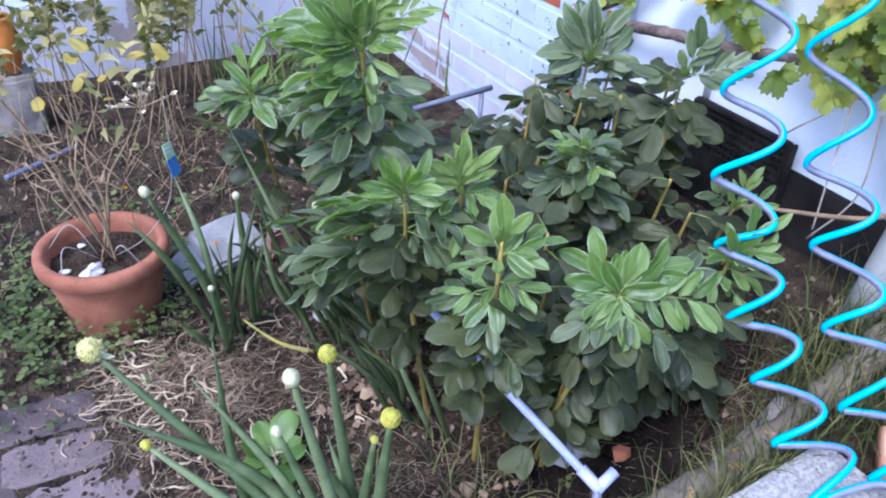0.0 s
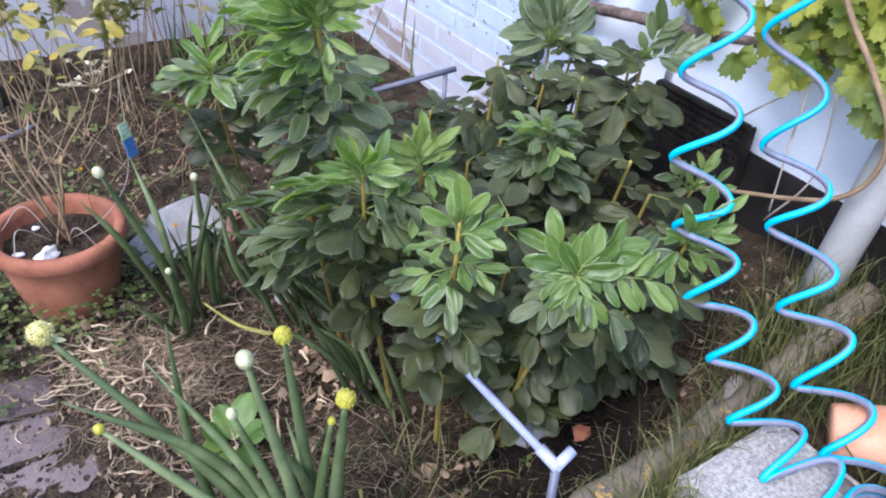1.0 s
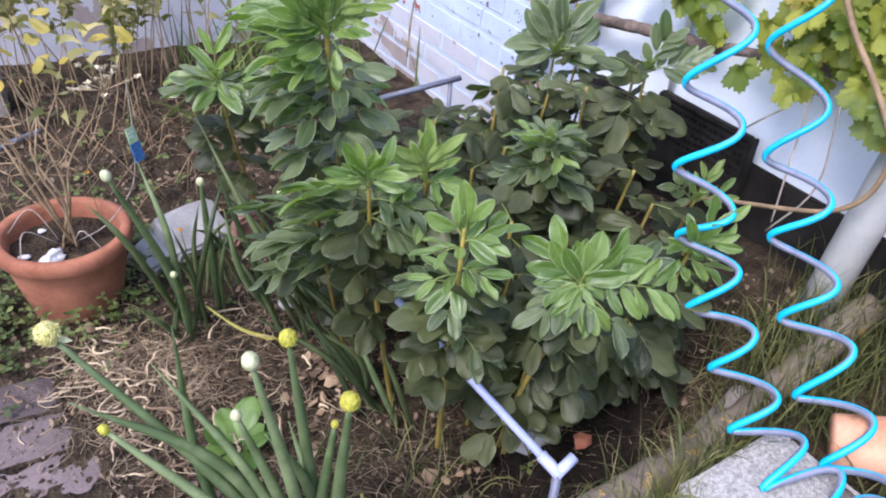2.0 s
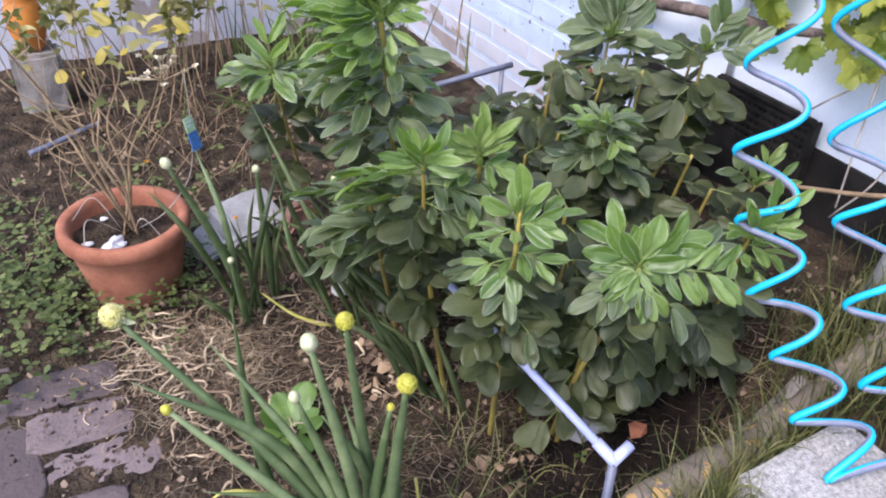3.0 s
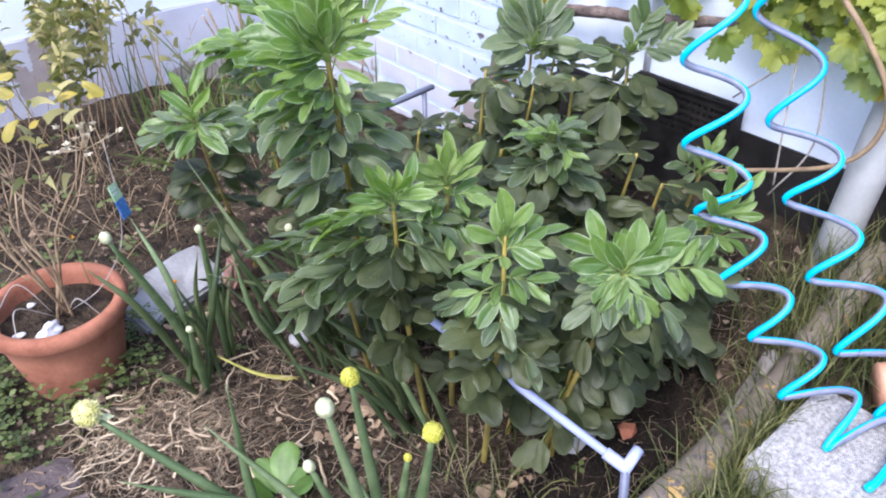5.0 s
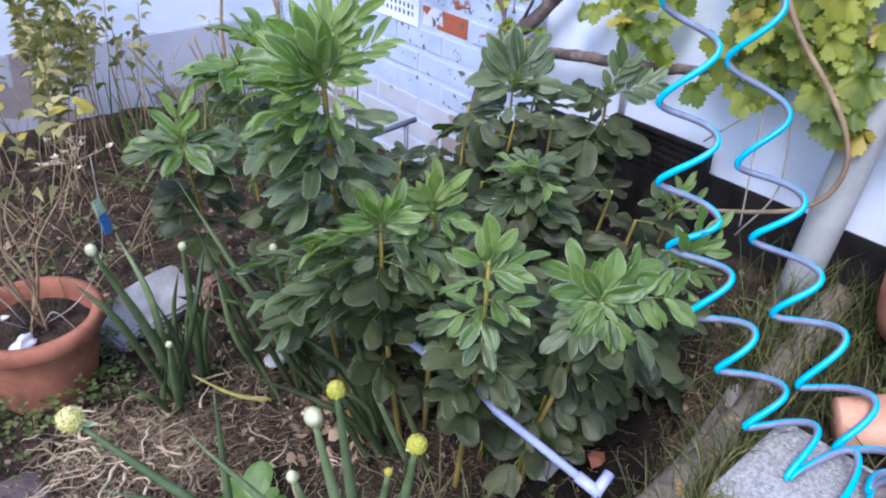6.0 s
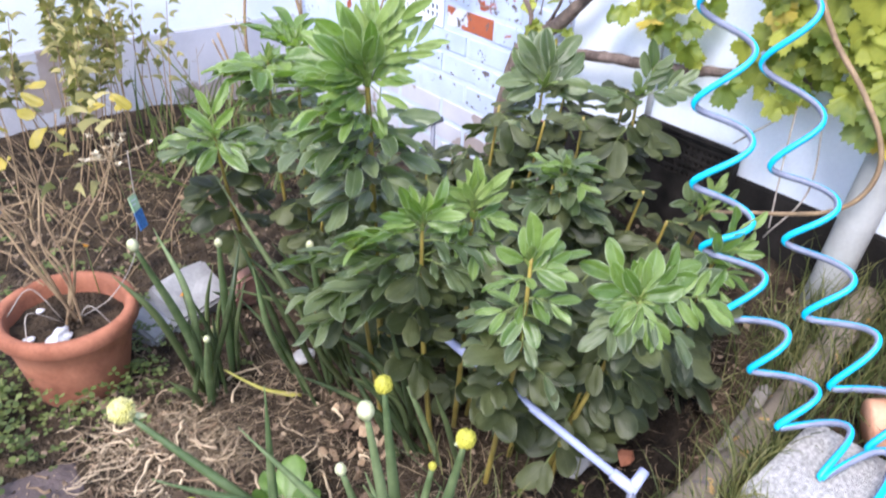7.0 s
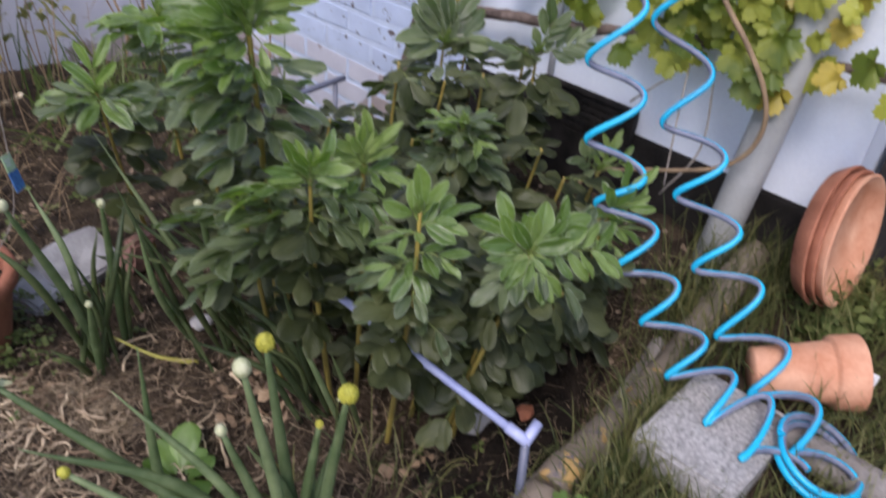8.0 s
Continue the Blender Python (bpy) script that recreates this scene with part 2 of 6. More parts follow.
TAG_GREEN = material("tag_green", (0.3, 0.5, 0.25), (0.6, 0.75, 0.5), 0.4, 60, 300, 0, 0)
PETAL = material("cream_petals", (0.42, 0.31, 0.17), (0.74, 0.66, 0.48), 0.7, 60, 250, 0.2, 0.001, "island", 0.8)
ORANGE = material("orange_petal", (0.7, 0.3, 0.02), (0.85, 0.45, 0.03), 0.6, 60, 250, 0.2, 0.001)
DARK_WOOD = material("dark_gate_boards", (0.012, 0.01, 0.01), (0.05, 0.045, 0.04), 0.8, 10, 120, 0.5, 0.004)
WIRE = material("black_cable", (0.015, 0.015, 0.02), (0.05, 0.05, 0.06), 0.5, 20, 160, 0.1, 0.001)


# ------------------------------------------------------------ mesh helpers
def part(name, bm, mat, parent=None, label=""):
    """Links a bmesh as one mesh object, under a thing or a part if given."""
    me = bpy.data.meshes.new(name)
    bm.to_mesh(me)
    bm.free()
    mats = mat if isinstance(mat, (list, tuple)) else (mat,)
    for mm in mats:
        me.materials.append(mm)
    ob = new(name, me)
    ob.parent = parent
    if label:
        ob["label"] = label
    return ob


def shared(name, me, parent, m):
    ob = new(name, me)
    ob.parent = parent
    ob.matrix_basis = m
    return ob


def thing(name, label, category, group="", kind="", at=(0, 0, 0)):
    ob = tagged(new(name), label, category, group, kind)
    ob.location = at
    ob.empty_display_size = 0.02
    return ob


def smooth(bm):
    for f in bm.faces:
        f.smooth = True
    return bm


def spline(points, steps):
    """A smooth curve through the points (Catmull-Rom)."""
    pts = [Vector(p) for p in points]
    pts = [2 * pts[0] - pts[1]] + pts + [2 * pts[-1] - pts[-2]]
    out = []
    for i in range(1, len(pts) - 2):
        a, b, c, d = pts[i - 1:i + 3]
        for k in range(steps):
            t = k / steps
            out.append(0.5 * (2 * b + (c - a) * t + (2 * a - 5 * b + 4 * c - d) * t * t + (3 * b - a - 3 * c + d) * t ** 3))
    return out + [pts[-2]]


def tube(bm, path, radius, sides=8, radial=None):
    """A tube along a path; radius is a number or a function of 0..1. radial: per point, the way that is 'outside' (second material inside)."""
    path = [Vector(p) for p in path]
    n = len(path)
    rings, up = [], Vector((0.13, 0.21, 0.97)).normalized()
    ups = []
    for i, p in enumerate(path):
        d = (path[min(i + 1, n - 1)] - path[max(i - 1, 0)]).normalized()
        a = (up - d * up.dot(d))
        a = a.normalized() if a.length > 1e-4 else d.orthogonal().normalized()
        up = a
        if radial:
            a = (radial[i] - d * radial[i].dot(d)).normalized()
        b = d.cross(a)
        r = radius(i / (n - 1)) if callable(radius) else radius
        rings.append([bm.verts.new(p + (a * math.cos(2 * math.pi * (k + 0.5) / sides) + b * math.sin(2 * math.pi * (k + 0.5) / sides)) * r) for k in range(sides)])
        ups.append(a)
    for i in range(n - 1):
        for k in range(sides):
            f = bm.faces.new((rings[i][k], rings[i][(k + 1) % sides], rings[i + 1][(k + 1) % sides], rings[i + 1][k]))
            f.smooth = True
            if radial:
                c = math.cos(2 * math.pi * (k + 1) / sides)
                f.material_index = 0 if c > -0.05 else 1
    bm.faces.new(list(reversed(rings[0])))
    bm.faces.new(rings[-1])
    return bm


def box(bm, lo, hi, bevel=0.0):
    vs = [bm.verts.new((x, y, z)) for x in (lo[0], hi[0]) for y in (lo[1], hi[1]) for z in (lo[2], hi[2])]
    fs = [bm.faces.new([vs[i] for i in q]) for q in ((0, 1, 3, 2), (4, 6, 7, 5), (0, 4, 5, 1), (2, 3, 7, 6), (0, 2, 6, 4), (1, 5, 7, 3))]
    if bevel:
        es = list({e for f in fs for e in f.edges})
        bmesh.ops.bevel(bm, geom=es, offset=bevel, segments=2, affect="EDGES")
    return bm


def lathe(bm, profile, sides=48):
    """Turns a profile of (radius, z) about the z axis."""
    rings = [[bm.verts.new((r * math.cos(2 * math.pi * k / sides), r * math.sin(2 * math.pi * k / sides), z)) for k in range(sides)] for r, z in profile]
    for a, b in zip(rings, rings[1:]):
        for k in range(sides):
            bm.faces.new((a[k], a[(k + 1) % sides], b[(k + 1) % sides], b[k])).smooth = True
    bm.faces.new(list(reversed(rings[0])))
    bm.faces.new(rings[-1])
    return bm


def blade(bm, base, tip, width, sag=0.0, segs=4, flat=None):
    """A thin tapering blade from base to tip that sags by so much in its middle and end."""
    base, tip = Vector(base), Vector(tip)
    d = tip - base
    side = Vector(flat) if flat else d.cross(Vector((random.uniform(-1, 1), random.uniform(-1, 1), 0.4)))
    side = side.normalized() * width / 2
    prev = None
    for i in range(segs + 1):
        t = i / segs
        p = base + d * t + Vector((0, 0, sag * (4 * t * (1 - t) - 1.2 * t * t)))
        w = (1 - t) ** 0.6 if i < segs else 0.04
        row = (bm.verts.new(p - side * w), bm.verts.new(p + side * w))
        if prev:
            bm.faces.new((prev[0], prev[1], row[1], row[0])).smooth = True
        prev = row


def aim(at, way, normal, size=1.0, wide=None):
    """A pose with local +Y along way and local +Z near normal."""
    y = Vector(way).normalized()
    x = y.cross(Vector(normal))
    x = x.normalized() if x.length > 1e-4 else y.orthogonal().normalized()
    z = x.cross(y)
    m = Matrix((x, y, z)).transposed().to_4x4()
    return Matrix.Translation(at) @ m @ Matrix.Diagonal(((wide or size), size, size, 1))


def leaf_mesh(name, mat, width, fold, curl, wave, rng, base=0.7, blunt=3.2, end=0.6):
    """One leaf, 1 long along +Y, its upper side to +Z, folded along the midrib, its rim turned and its tip curled.
    base, blunt, end: how it narrows to the stalk, how far up it stays broad, and how it rounds off."""
    bm = bmesh.new()
    uv = bm.loops.layers.uv.new("UVMap")
    rows, cols = 10, 6
    shape = [0.5 - 0.5 * math.cos(math.pi * i / rows) for i in range(rows + 1)]
    out = [t ** base * (1 - t ** blunt) ** end for t in shape]
    most = max(out)
    grid, at = [], {}
    bend, lop = rng.uniform(-0.06, 0.06), rng.uniform(-0.1, 0.1)
    nick = rng.uniform(0, 6)
    for t, o in zip(shape, out):
        w = width * max(o / most, 0.02)
        row = []
        for j in range(cols + 1):
            s = 2 * j / cols - 1
            x = s * w / 2 * (1 + lop * s) * (1 + 0.03 * math.sin(14 * t + nick + s)) + bend * math.sin(3 * t)
            z = fold * abs(s) * w - 0.12 * w * s ** 4 - curl * t * t + wave * math.sin(8 * t + 3 * s + nick) * abs(s) * 0.05 + rng.uniform(-0.003, 0.003)
            v = bm.verts.new((x, t, z))
            at[v] = (j / cols, t)
            row.append(v)
        grid.append(row)
    for i in range(rows):
        for j in range(cols):
            f = bm.faces.new((grid[i][j], grid[i][j + 1], grid[i + 1][j + 1], grid[i + 1][j]))
            f.smooth = True
            for lp in f.loops:
                lp[uv].uv = at[lp.vert]
    me = bpy.data.meshes.new(name)
    bm.to_mesh(me)
    bm.free()
    me.materials.append(mat)
    return me


def step(a, b, x):
    t = min(max((x - a) / (b - a), 0.0), 1.0)
    return t * t * (3 - 2 * t)


# ---------------------------------------------------------------- the plan
WALL_X, WALL_Y = 1.36, 2.93     # inner faces of the brick wall and of the plastered wall
PIER_Y, WALL_END = 1.497, 0.5  # where bricks give way to plaster, and where the wall stops
PLINTH_Z = 0.375
LEDGE_Z = 0.201


def edge_y(x):
    """The line of the round edging between bed and grass."""
    return 0.535 + 0.075 * (x - 0.4)


def ground_z(x, y):
    z = step(0.75, 1.3, x) * (0.22 - 0.24 * step(0.95, 2.2, y)) + 0.03 * step(2.1, 2.8, y) * (1 - step(0.6, 1.2, x))
    lawn = 0.15 * step(0.25, 0.65, x) + 0.16 * min(max(x - 0.85, 0), 0.6)
    k = step(0.03, -0.03, y - edge_y(x)) if x > 0.2 else 0
    z = z * (1 - k) + max(lawn, 0) * k
    if x > 1.6 or y > 3.2:
        z = max(z, 0.1)
    return z


def rough_z(x, y):
    paved = step(0.03, -0.03, x) * step(-0.48, -0.42, x) * step(0.74, 0.8, y) * step(1.47, 1.41, y)
    rough = 0.012 * noise.noise((x * 9, y * 9, 0)) + 0.007 * noise.noise((x * 31, y * 31, 4)) + 0.005 * noise.noise((x * 58, y * 58, 9))
    return ground_z(x, y) + rough * (1 - 0.7 * paved) - 0.003 * paved


def build_ground():
    bm = bmesh.new()
    fine = [-0.6 + 0.0165 * i for i in range(131)]
    xs = [-200, -60, -15, -5, -2.5, -1.4, -0.9] + fine + [1.9, 2.6, 5, 15, 60, 200]
    ys = [-200, -60, -15, -5, -2, -0.8, -0.2] + [0.05 + 0.0165 * i for i in range(178)] + [3.4, 5, 15, 60, 200]
    grid = [[bm.verts.new((x, y, rough_z(x, y) if abs(x) < 3 and abs(y) < 4 else ground_z(x, y))) for y in ys] for x in xs]
    for i in range(len(xs) - 1):
        for j in range(len(ys) - 1):
            bm.faces.new((grid[i][j], grid[i + 1][j], grid[i + 1][j + 1], grid[i][j + 1])).smooth = True
    ob = part("ground", bm, SOIL)
    tagged(ob, "dark crumbly garden soil with scattered debris", "ground", kind="structure")


build_ground()


# ------------------------------------------------------------------- walls
def build_walls():
    bm = box(bmesh.new(), (WALL_X, WALL_END, -0.2), (WALL_X + 0.24, PIER_Y, 2.3))
    tagged(part("wall_east", bm, PAINT), "smooth white painted garden wall with a blue cast", "wall", kind="structure")
    bm = box(bmesh.new(), (WALL_X - 0.018, WALL_END - 0.01, -0.1), (WALL_X - 0.002, PIER_Y, PLINTH_Z), 0.004)
    tagged(part("plinth", bm, BITUMEN_AND_HOLE_DARK), "black bitumen band along the foot of the wall", "plinth", kind="structure")
    bm = box(bmesh.new(), (-6, WALL_Y, -0.2), (WALL_X + 0.24, WALL_Y + 0.24, 2.3))
    tagged(part("wall_north", bm, PAINT), "white plastered garden wall, stained near the ground", "wall", kind="structure")
    bm = box(bmesh.new(), (-6, WALL_Y - 0.014, -0.1), (WALL_X - 0.02, WALL_Y - 0.002, 0.29), 0.005)
    tagged(part("skirting_band", bm, STAINED), "rendered band along the foot of the white wall", "trim", kind="structure")
    # painted brickwork: a backing of mortar and single bricks proud of it
    bm = box(bmesh.new(), (WALL_X + 0.0, PIER_Y + 0.001, -0.2), (WALL_X + 0.24, WALL_Y, 2.3))
    wall = tagged(part("wall_brick", bm, MORTAR), "brick wall with flaking white paint over red bricks", "wall", kind="structure")
    return wall


brick_wall = build_walls()


def build_bricks():
    def brick_mesh(mat, length, wobble):
        rng = random.Random(wobble)
        bm = box(bmesh.new(), (-0.03, -length / 2, -0.0325), (0.0, length / 2, 0.0325), 0.004)
        for v in bm.verts:
            v.co += Vector([rng.uniform(-0.0012, 0.0012) for _ in range(3)])
        me = bpy.data.meshes.new("brick")
        bm.to_mesh(me)
        bm.free()
        me.materials.append(mat)
        return me

    kinds = {}
    for mat in (PAINT_BRICK, PAINT_WORN, BARE_BRICK, STAINED):
        for length in (0.215, 0.1):
            kinds[mat.name, length] = [brick_mesh(mat, length, i) for i in range(3)]
    rng = random.Random(8)
    air = None
    for row in range(-1, 19):
        z = 0.493 + 0.075 * (row - 6)
        y = 2.125 + (0.1125 if row % 2 else 0.0)
        k = int((WALL_Y - y) / 0.225) + 1
        spot = y + k * 0.225
        while spot > PIER_Y - 0.12:
            lo, hi = max(spot - 0.1075, PIER_Y + 0.005), min(spot + 0.1075, WALL_Y - 0.003)
            centre, length = (lo + hi) / 2, hi - lo
            if length > 0.05:
                if row == 6 and abs(spot - 2.125) < 0.05:
                    air = (centre, z)
                else:
                    bare = (row == 8 and 1.85 < centre < 2.2) or (row == 7 and abs(centre - 2.5) < 0.08) or (row == 8 and abs(centre - 2.57) < 0.1) or (row == 6 and abs(centre - 1.8) < 0.12)
                    worn = not bare and (z > 0.5 and centre < 2.3 or rng.random() < 0.3)
                    mat = STAINED if row < 3 else BARE_BRICK if bare else PAINT_WORN if worn else PAINT_BRICK
                    if length < 0.2 and bare:
                        mat = PAINT_WORN
                    base = 0.215 if length > 0.15 else 0.1
                    me = rng.choice(kinds[mat.name, base])
                    m = pose(WALL_X + 0.0285 - rng.uniform(0, 0.0025), centre, z, 0, 0, rng.uniform(-0.3, 0.3)) @ Matrix.Diagonal((1, length / base, 1, 1))
                    shared("brick", me, brick_wall, m)
            spot -= 0.225
    return air


# ----------------------------------------------------------- gate and pole
def build_gate():
    gate = thing("gate", "dark wooden boarded gate beside the white wall", "gate")
    for i in range(9):
        bm = box(bmesh.new(), (1.46, WALL_END - 0.13 - 0.125 * i, 0.12), (1.485, WALL_END - 0.012 - 0.125 * i, 1.9), 0.004)
        part("board", bm, DARK_WOOD, gate)
    for z in (0.4, 1.5):
        part("rail", box(bmesh.new(), (1.486, WALL_END - 1.13, z), (1.53, WALL_END - 0.01, z + 0.1), 0.004), DARK_WOOD, gate)


build_gate()


def build_pole():
    bm = tube(bmesh.new(), [Vector((1.272, 0.69 - 0.019 * i, 0.1 + 0.23 * i)) for i in range(10)], 0.035, 24)
    tagged(part("pole", bm, POLE_GREY), "thick grey painted pole standing before the white wall", "pole")


build_pole()


def build_crate():
    crate = thing("crate", "black plastic crate with rows of small holes by the wall", "crate")
    x0, y0, y1, z0, z1 = 1.308, 0.962, 1.21, 0.1, 0.44
    # perforated front: bars and uprights round a grid of small square holes
    nz, ny, t = 5, 17, 0.008
    cell_y, cell_z = (y1 - y0) / ny, 0.085 / nz
    for j in range(nz + 1):
        z = z1 - 0.016 - j * cell_z
        part("bar", box(bmesh.new(), (x0, y0, z - 0.0055), (x0 + t, y1, z + 0.0055), 0.002), BLACK_PLASTIC, crate)
    for i in range(ny + 1):
        y = y0 + i * cell_y
        part("upright", box(bmesh.new(), (x0 + 0.001, y - 0.0046, z1 - 0.11), (x0 + t - 0.001, y + 0.0046, z1 - 0.009), 0.002), BLACK_PLASTIC, crate)
    part("front", box(bmesh.new(), (x0 + 0.0005, y0, z0), (x0 + t, y1, z1 - 0.102), 0.003), BLACK_PLASTIC, crate)
    part("rim", box(bmesh.new(), (x0 - 0.005, y0 - 0.004, z1 - 0.006), (x0 + t + 0.002, y1 + 0.004, z1 + 0.006), 0.004), BLACK_PLASTIC, crate)
    part("side", box(bmesh.new(), (x0, y0 - 0.01, z0), (WALL_X - 0.025, y0 - 0.001, z1), 0.003), BLACK_PLASTIC, crate)
    part("side", box(bmesh.new(), (x0, y1 + 0.001, z0), (WALL_X - 0.025, y1 + 0.01, z1), 0.003), BLACK_PLASTIC, crate)
    part("back", box(bmesh.new(), (WALL_X - 0.034, y0, z0), (WALL_X - 0.026, y1, z1), 0.003), BLACK_PLASTIC, crate)


build_crate()


# --------------------------------------------------------------- edging, slab
def build_edging():
    for a, b in ((0.14, 0.585), (0.592, 1.02), (1.027, 1.3)):
        pts = [(a + (b - a) * i / 24, edge_y(a + (b - a) * i / 24), 0) for i in range(25)]
        path = [Vector((x, y, max(ground_z(x, y + 0.06), ground_z(x, y - 0.06) - 0.06) + 0.02 + 0.05 * step(0.2, 0.6, x) - 0.026 * step(0.68, 0.9, x))) for x, y, _ in pts]
        bm = tube(bmesh.new(), path, lambda t: 0.03 + 0.001 * math.sin(40 * t), 16)
        for v in bm.verts:
            v.co += 0.006 * noise.noise_vector(v.co * 22) + 0.004 * noise.noise_vector(v.co * 75)
        tagged(part("log_edging", bm, EDGING), "round lichen-spotted edging between the bed and the grass", "edging", "bed edging")


build_edging()


def build_kerb_piece():
    path = [Vector((0.942 + 0.004 * i, 0.385 - 0.05 * i, 0.182)) for i in range(10)]
    bm = tube(bmesh.new(), path, 0.03, 16)
    for v in bm.verts:
        v.co += 0.003 * noise.noise_vector(v.co * 40)
    tagged(part("kerb_piece", bm, KERB), "grey-brown rounded kerb piece sunk in the grass", "kerb")


build_kerb_piece()


def build_edging_strip():
    xs = [0.2 + 0.04 * i for i in range(22)]
    bm = bmesh.new()
    rows = []
    for x in xs:
        y, z = edge_y(x) + 0.03, ground_z(x, edge_y(x) + 0.06) + 0.02 + 0.05 * step(0.2, 0.6, x) - 0.04 * step(0.68, 0.9, x)
        rows.append([bm.verts.new(Vector((x, y + dy, z + dz)) + 0.006 * noise.noise_vector(Vector((x * 30, dy * 40, 3)))) for dy, dz in ((0.0, -0.06), (0.002, 0.004), (0.02, 0.006), (0.036, -0.004), (0.042, -0.08))])
    for a, b in zip(rows, rows[1:]):
        for k in range(4):
            bm.faces.new((a[k], b[k], b[k + 1], a[k + 1])).smooth = True
    for r in (rows[0], rows[-1]):
        bm.faces.new(r)
    bm.normal_update()
    tagged(part("edging_strip", bm, KERB), "rough grey stone strip along the log edging", "edging")


build_edging_strip()


def build_black_soil():
    # a sheet and crumbs, blacker than the bed, laid just above its surface
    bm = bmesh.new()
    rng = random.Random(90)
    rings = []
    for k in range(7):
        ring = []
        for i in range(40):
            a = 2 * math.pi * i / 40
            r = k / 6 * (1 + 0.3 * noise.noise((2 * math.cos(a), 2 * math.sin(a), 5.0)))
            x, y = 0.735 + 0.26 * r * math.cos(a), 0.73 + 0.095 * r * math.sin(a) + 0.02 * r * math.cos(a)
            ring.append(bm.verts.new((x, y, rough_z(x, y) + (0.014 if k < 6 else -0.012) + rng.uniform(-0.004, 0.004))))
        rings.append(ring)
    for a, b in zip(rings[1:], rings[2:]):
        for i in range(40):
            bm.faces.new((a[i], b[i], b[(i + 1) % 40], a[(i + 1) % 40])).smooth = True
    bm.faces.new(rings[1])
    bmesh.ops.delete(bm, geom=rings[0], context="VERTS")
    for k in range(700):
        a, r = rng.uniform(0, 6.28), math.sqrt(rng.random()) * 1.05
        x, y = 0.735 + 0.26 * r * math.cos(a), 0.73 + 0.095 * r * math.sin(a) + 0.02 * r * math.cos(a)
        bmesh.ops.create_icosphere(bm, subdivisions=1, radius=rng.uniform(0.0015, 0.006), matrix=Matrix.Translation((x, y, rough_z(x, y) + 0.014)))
    tagged(part("black_soil_patch", bm, BLACK_SOIL), "black crumbly soil at the foot of the beans", "compost", kind="stuff")


build_black_soil()


def build_slab():
    bm = box(bmesh.new(), (-0.115, -0.085, -0.06), (0.115, 0.085, 0.0), 0.006)
    bmesh.ops.subdivide_edges(bm, edges=list(bm.edges), cuts=3, use_grid_fill=True)
    for v in bm.verts:
        v.co += 0.003 * noise.noise_vector(v.co * 40)
    ob = part("concrete_block", bm, CONCRETE)
    ob.matrix_basis = pose(0.855, 0.428, 0.205, 0, -1, 1.5)
    tagged(ob, "rough pale grey concrete block lying on the grass", "block")


build_slab()


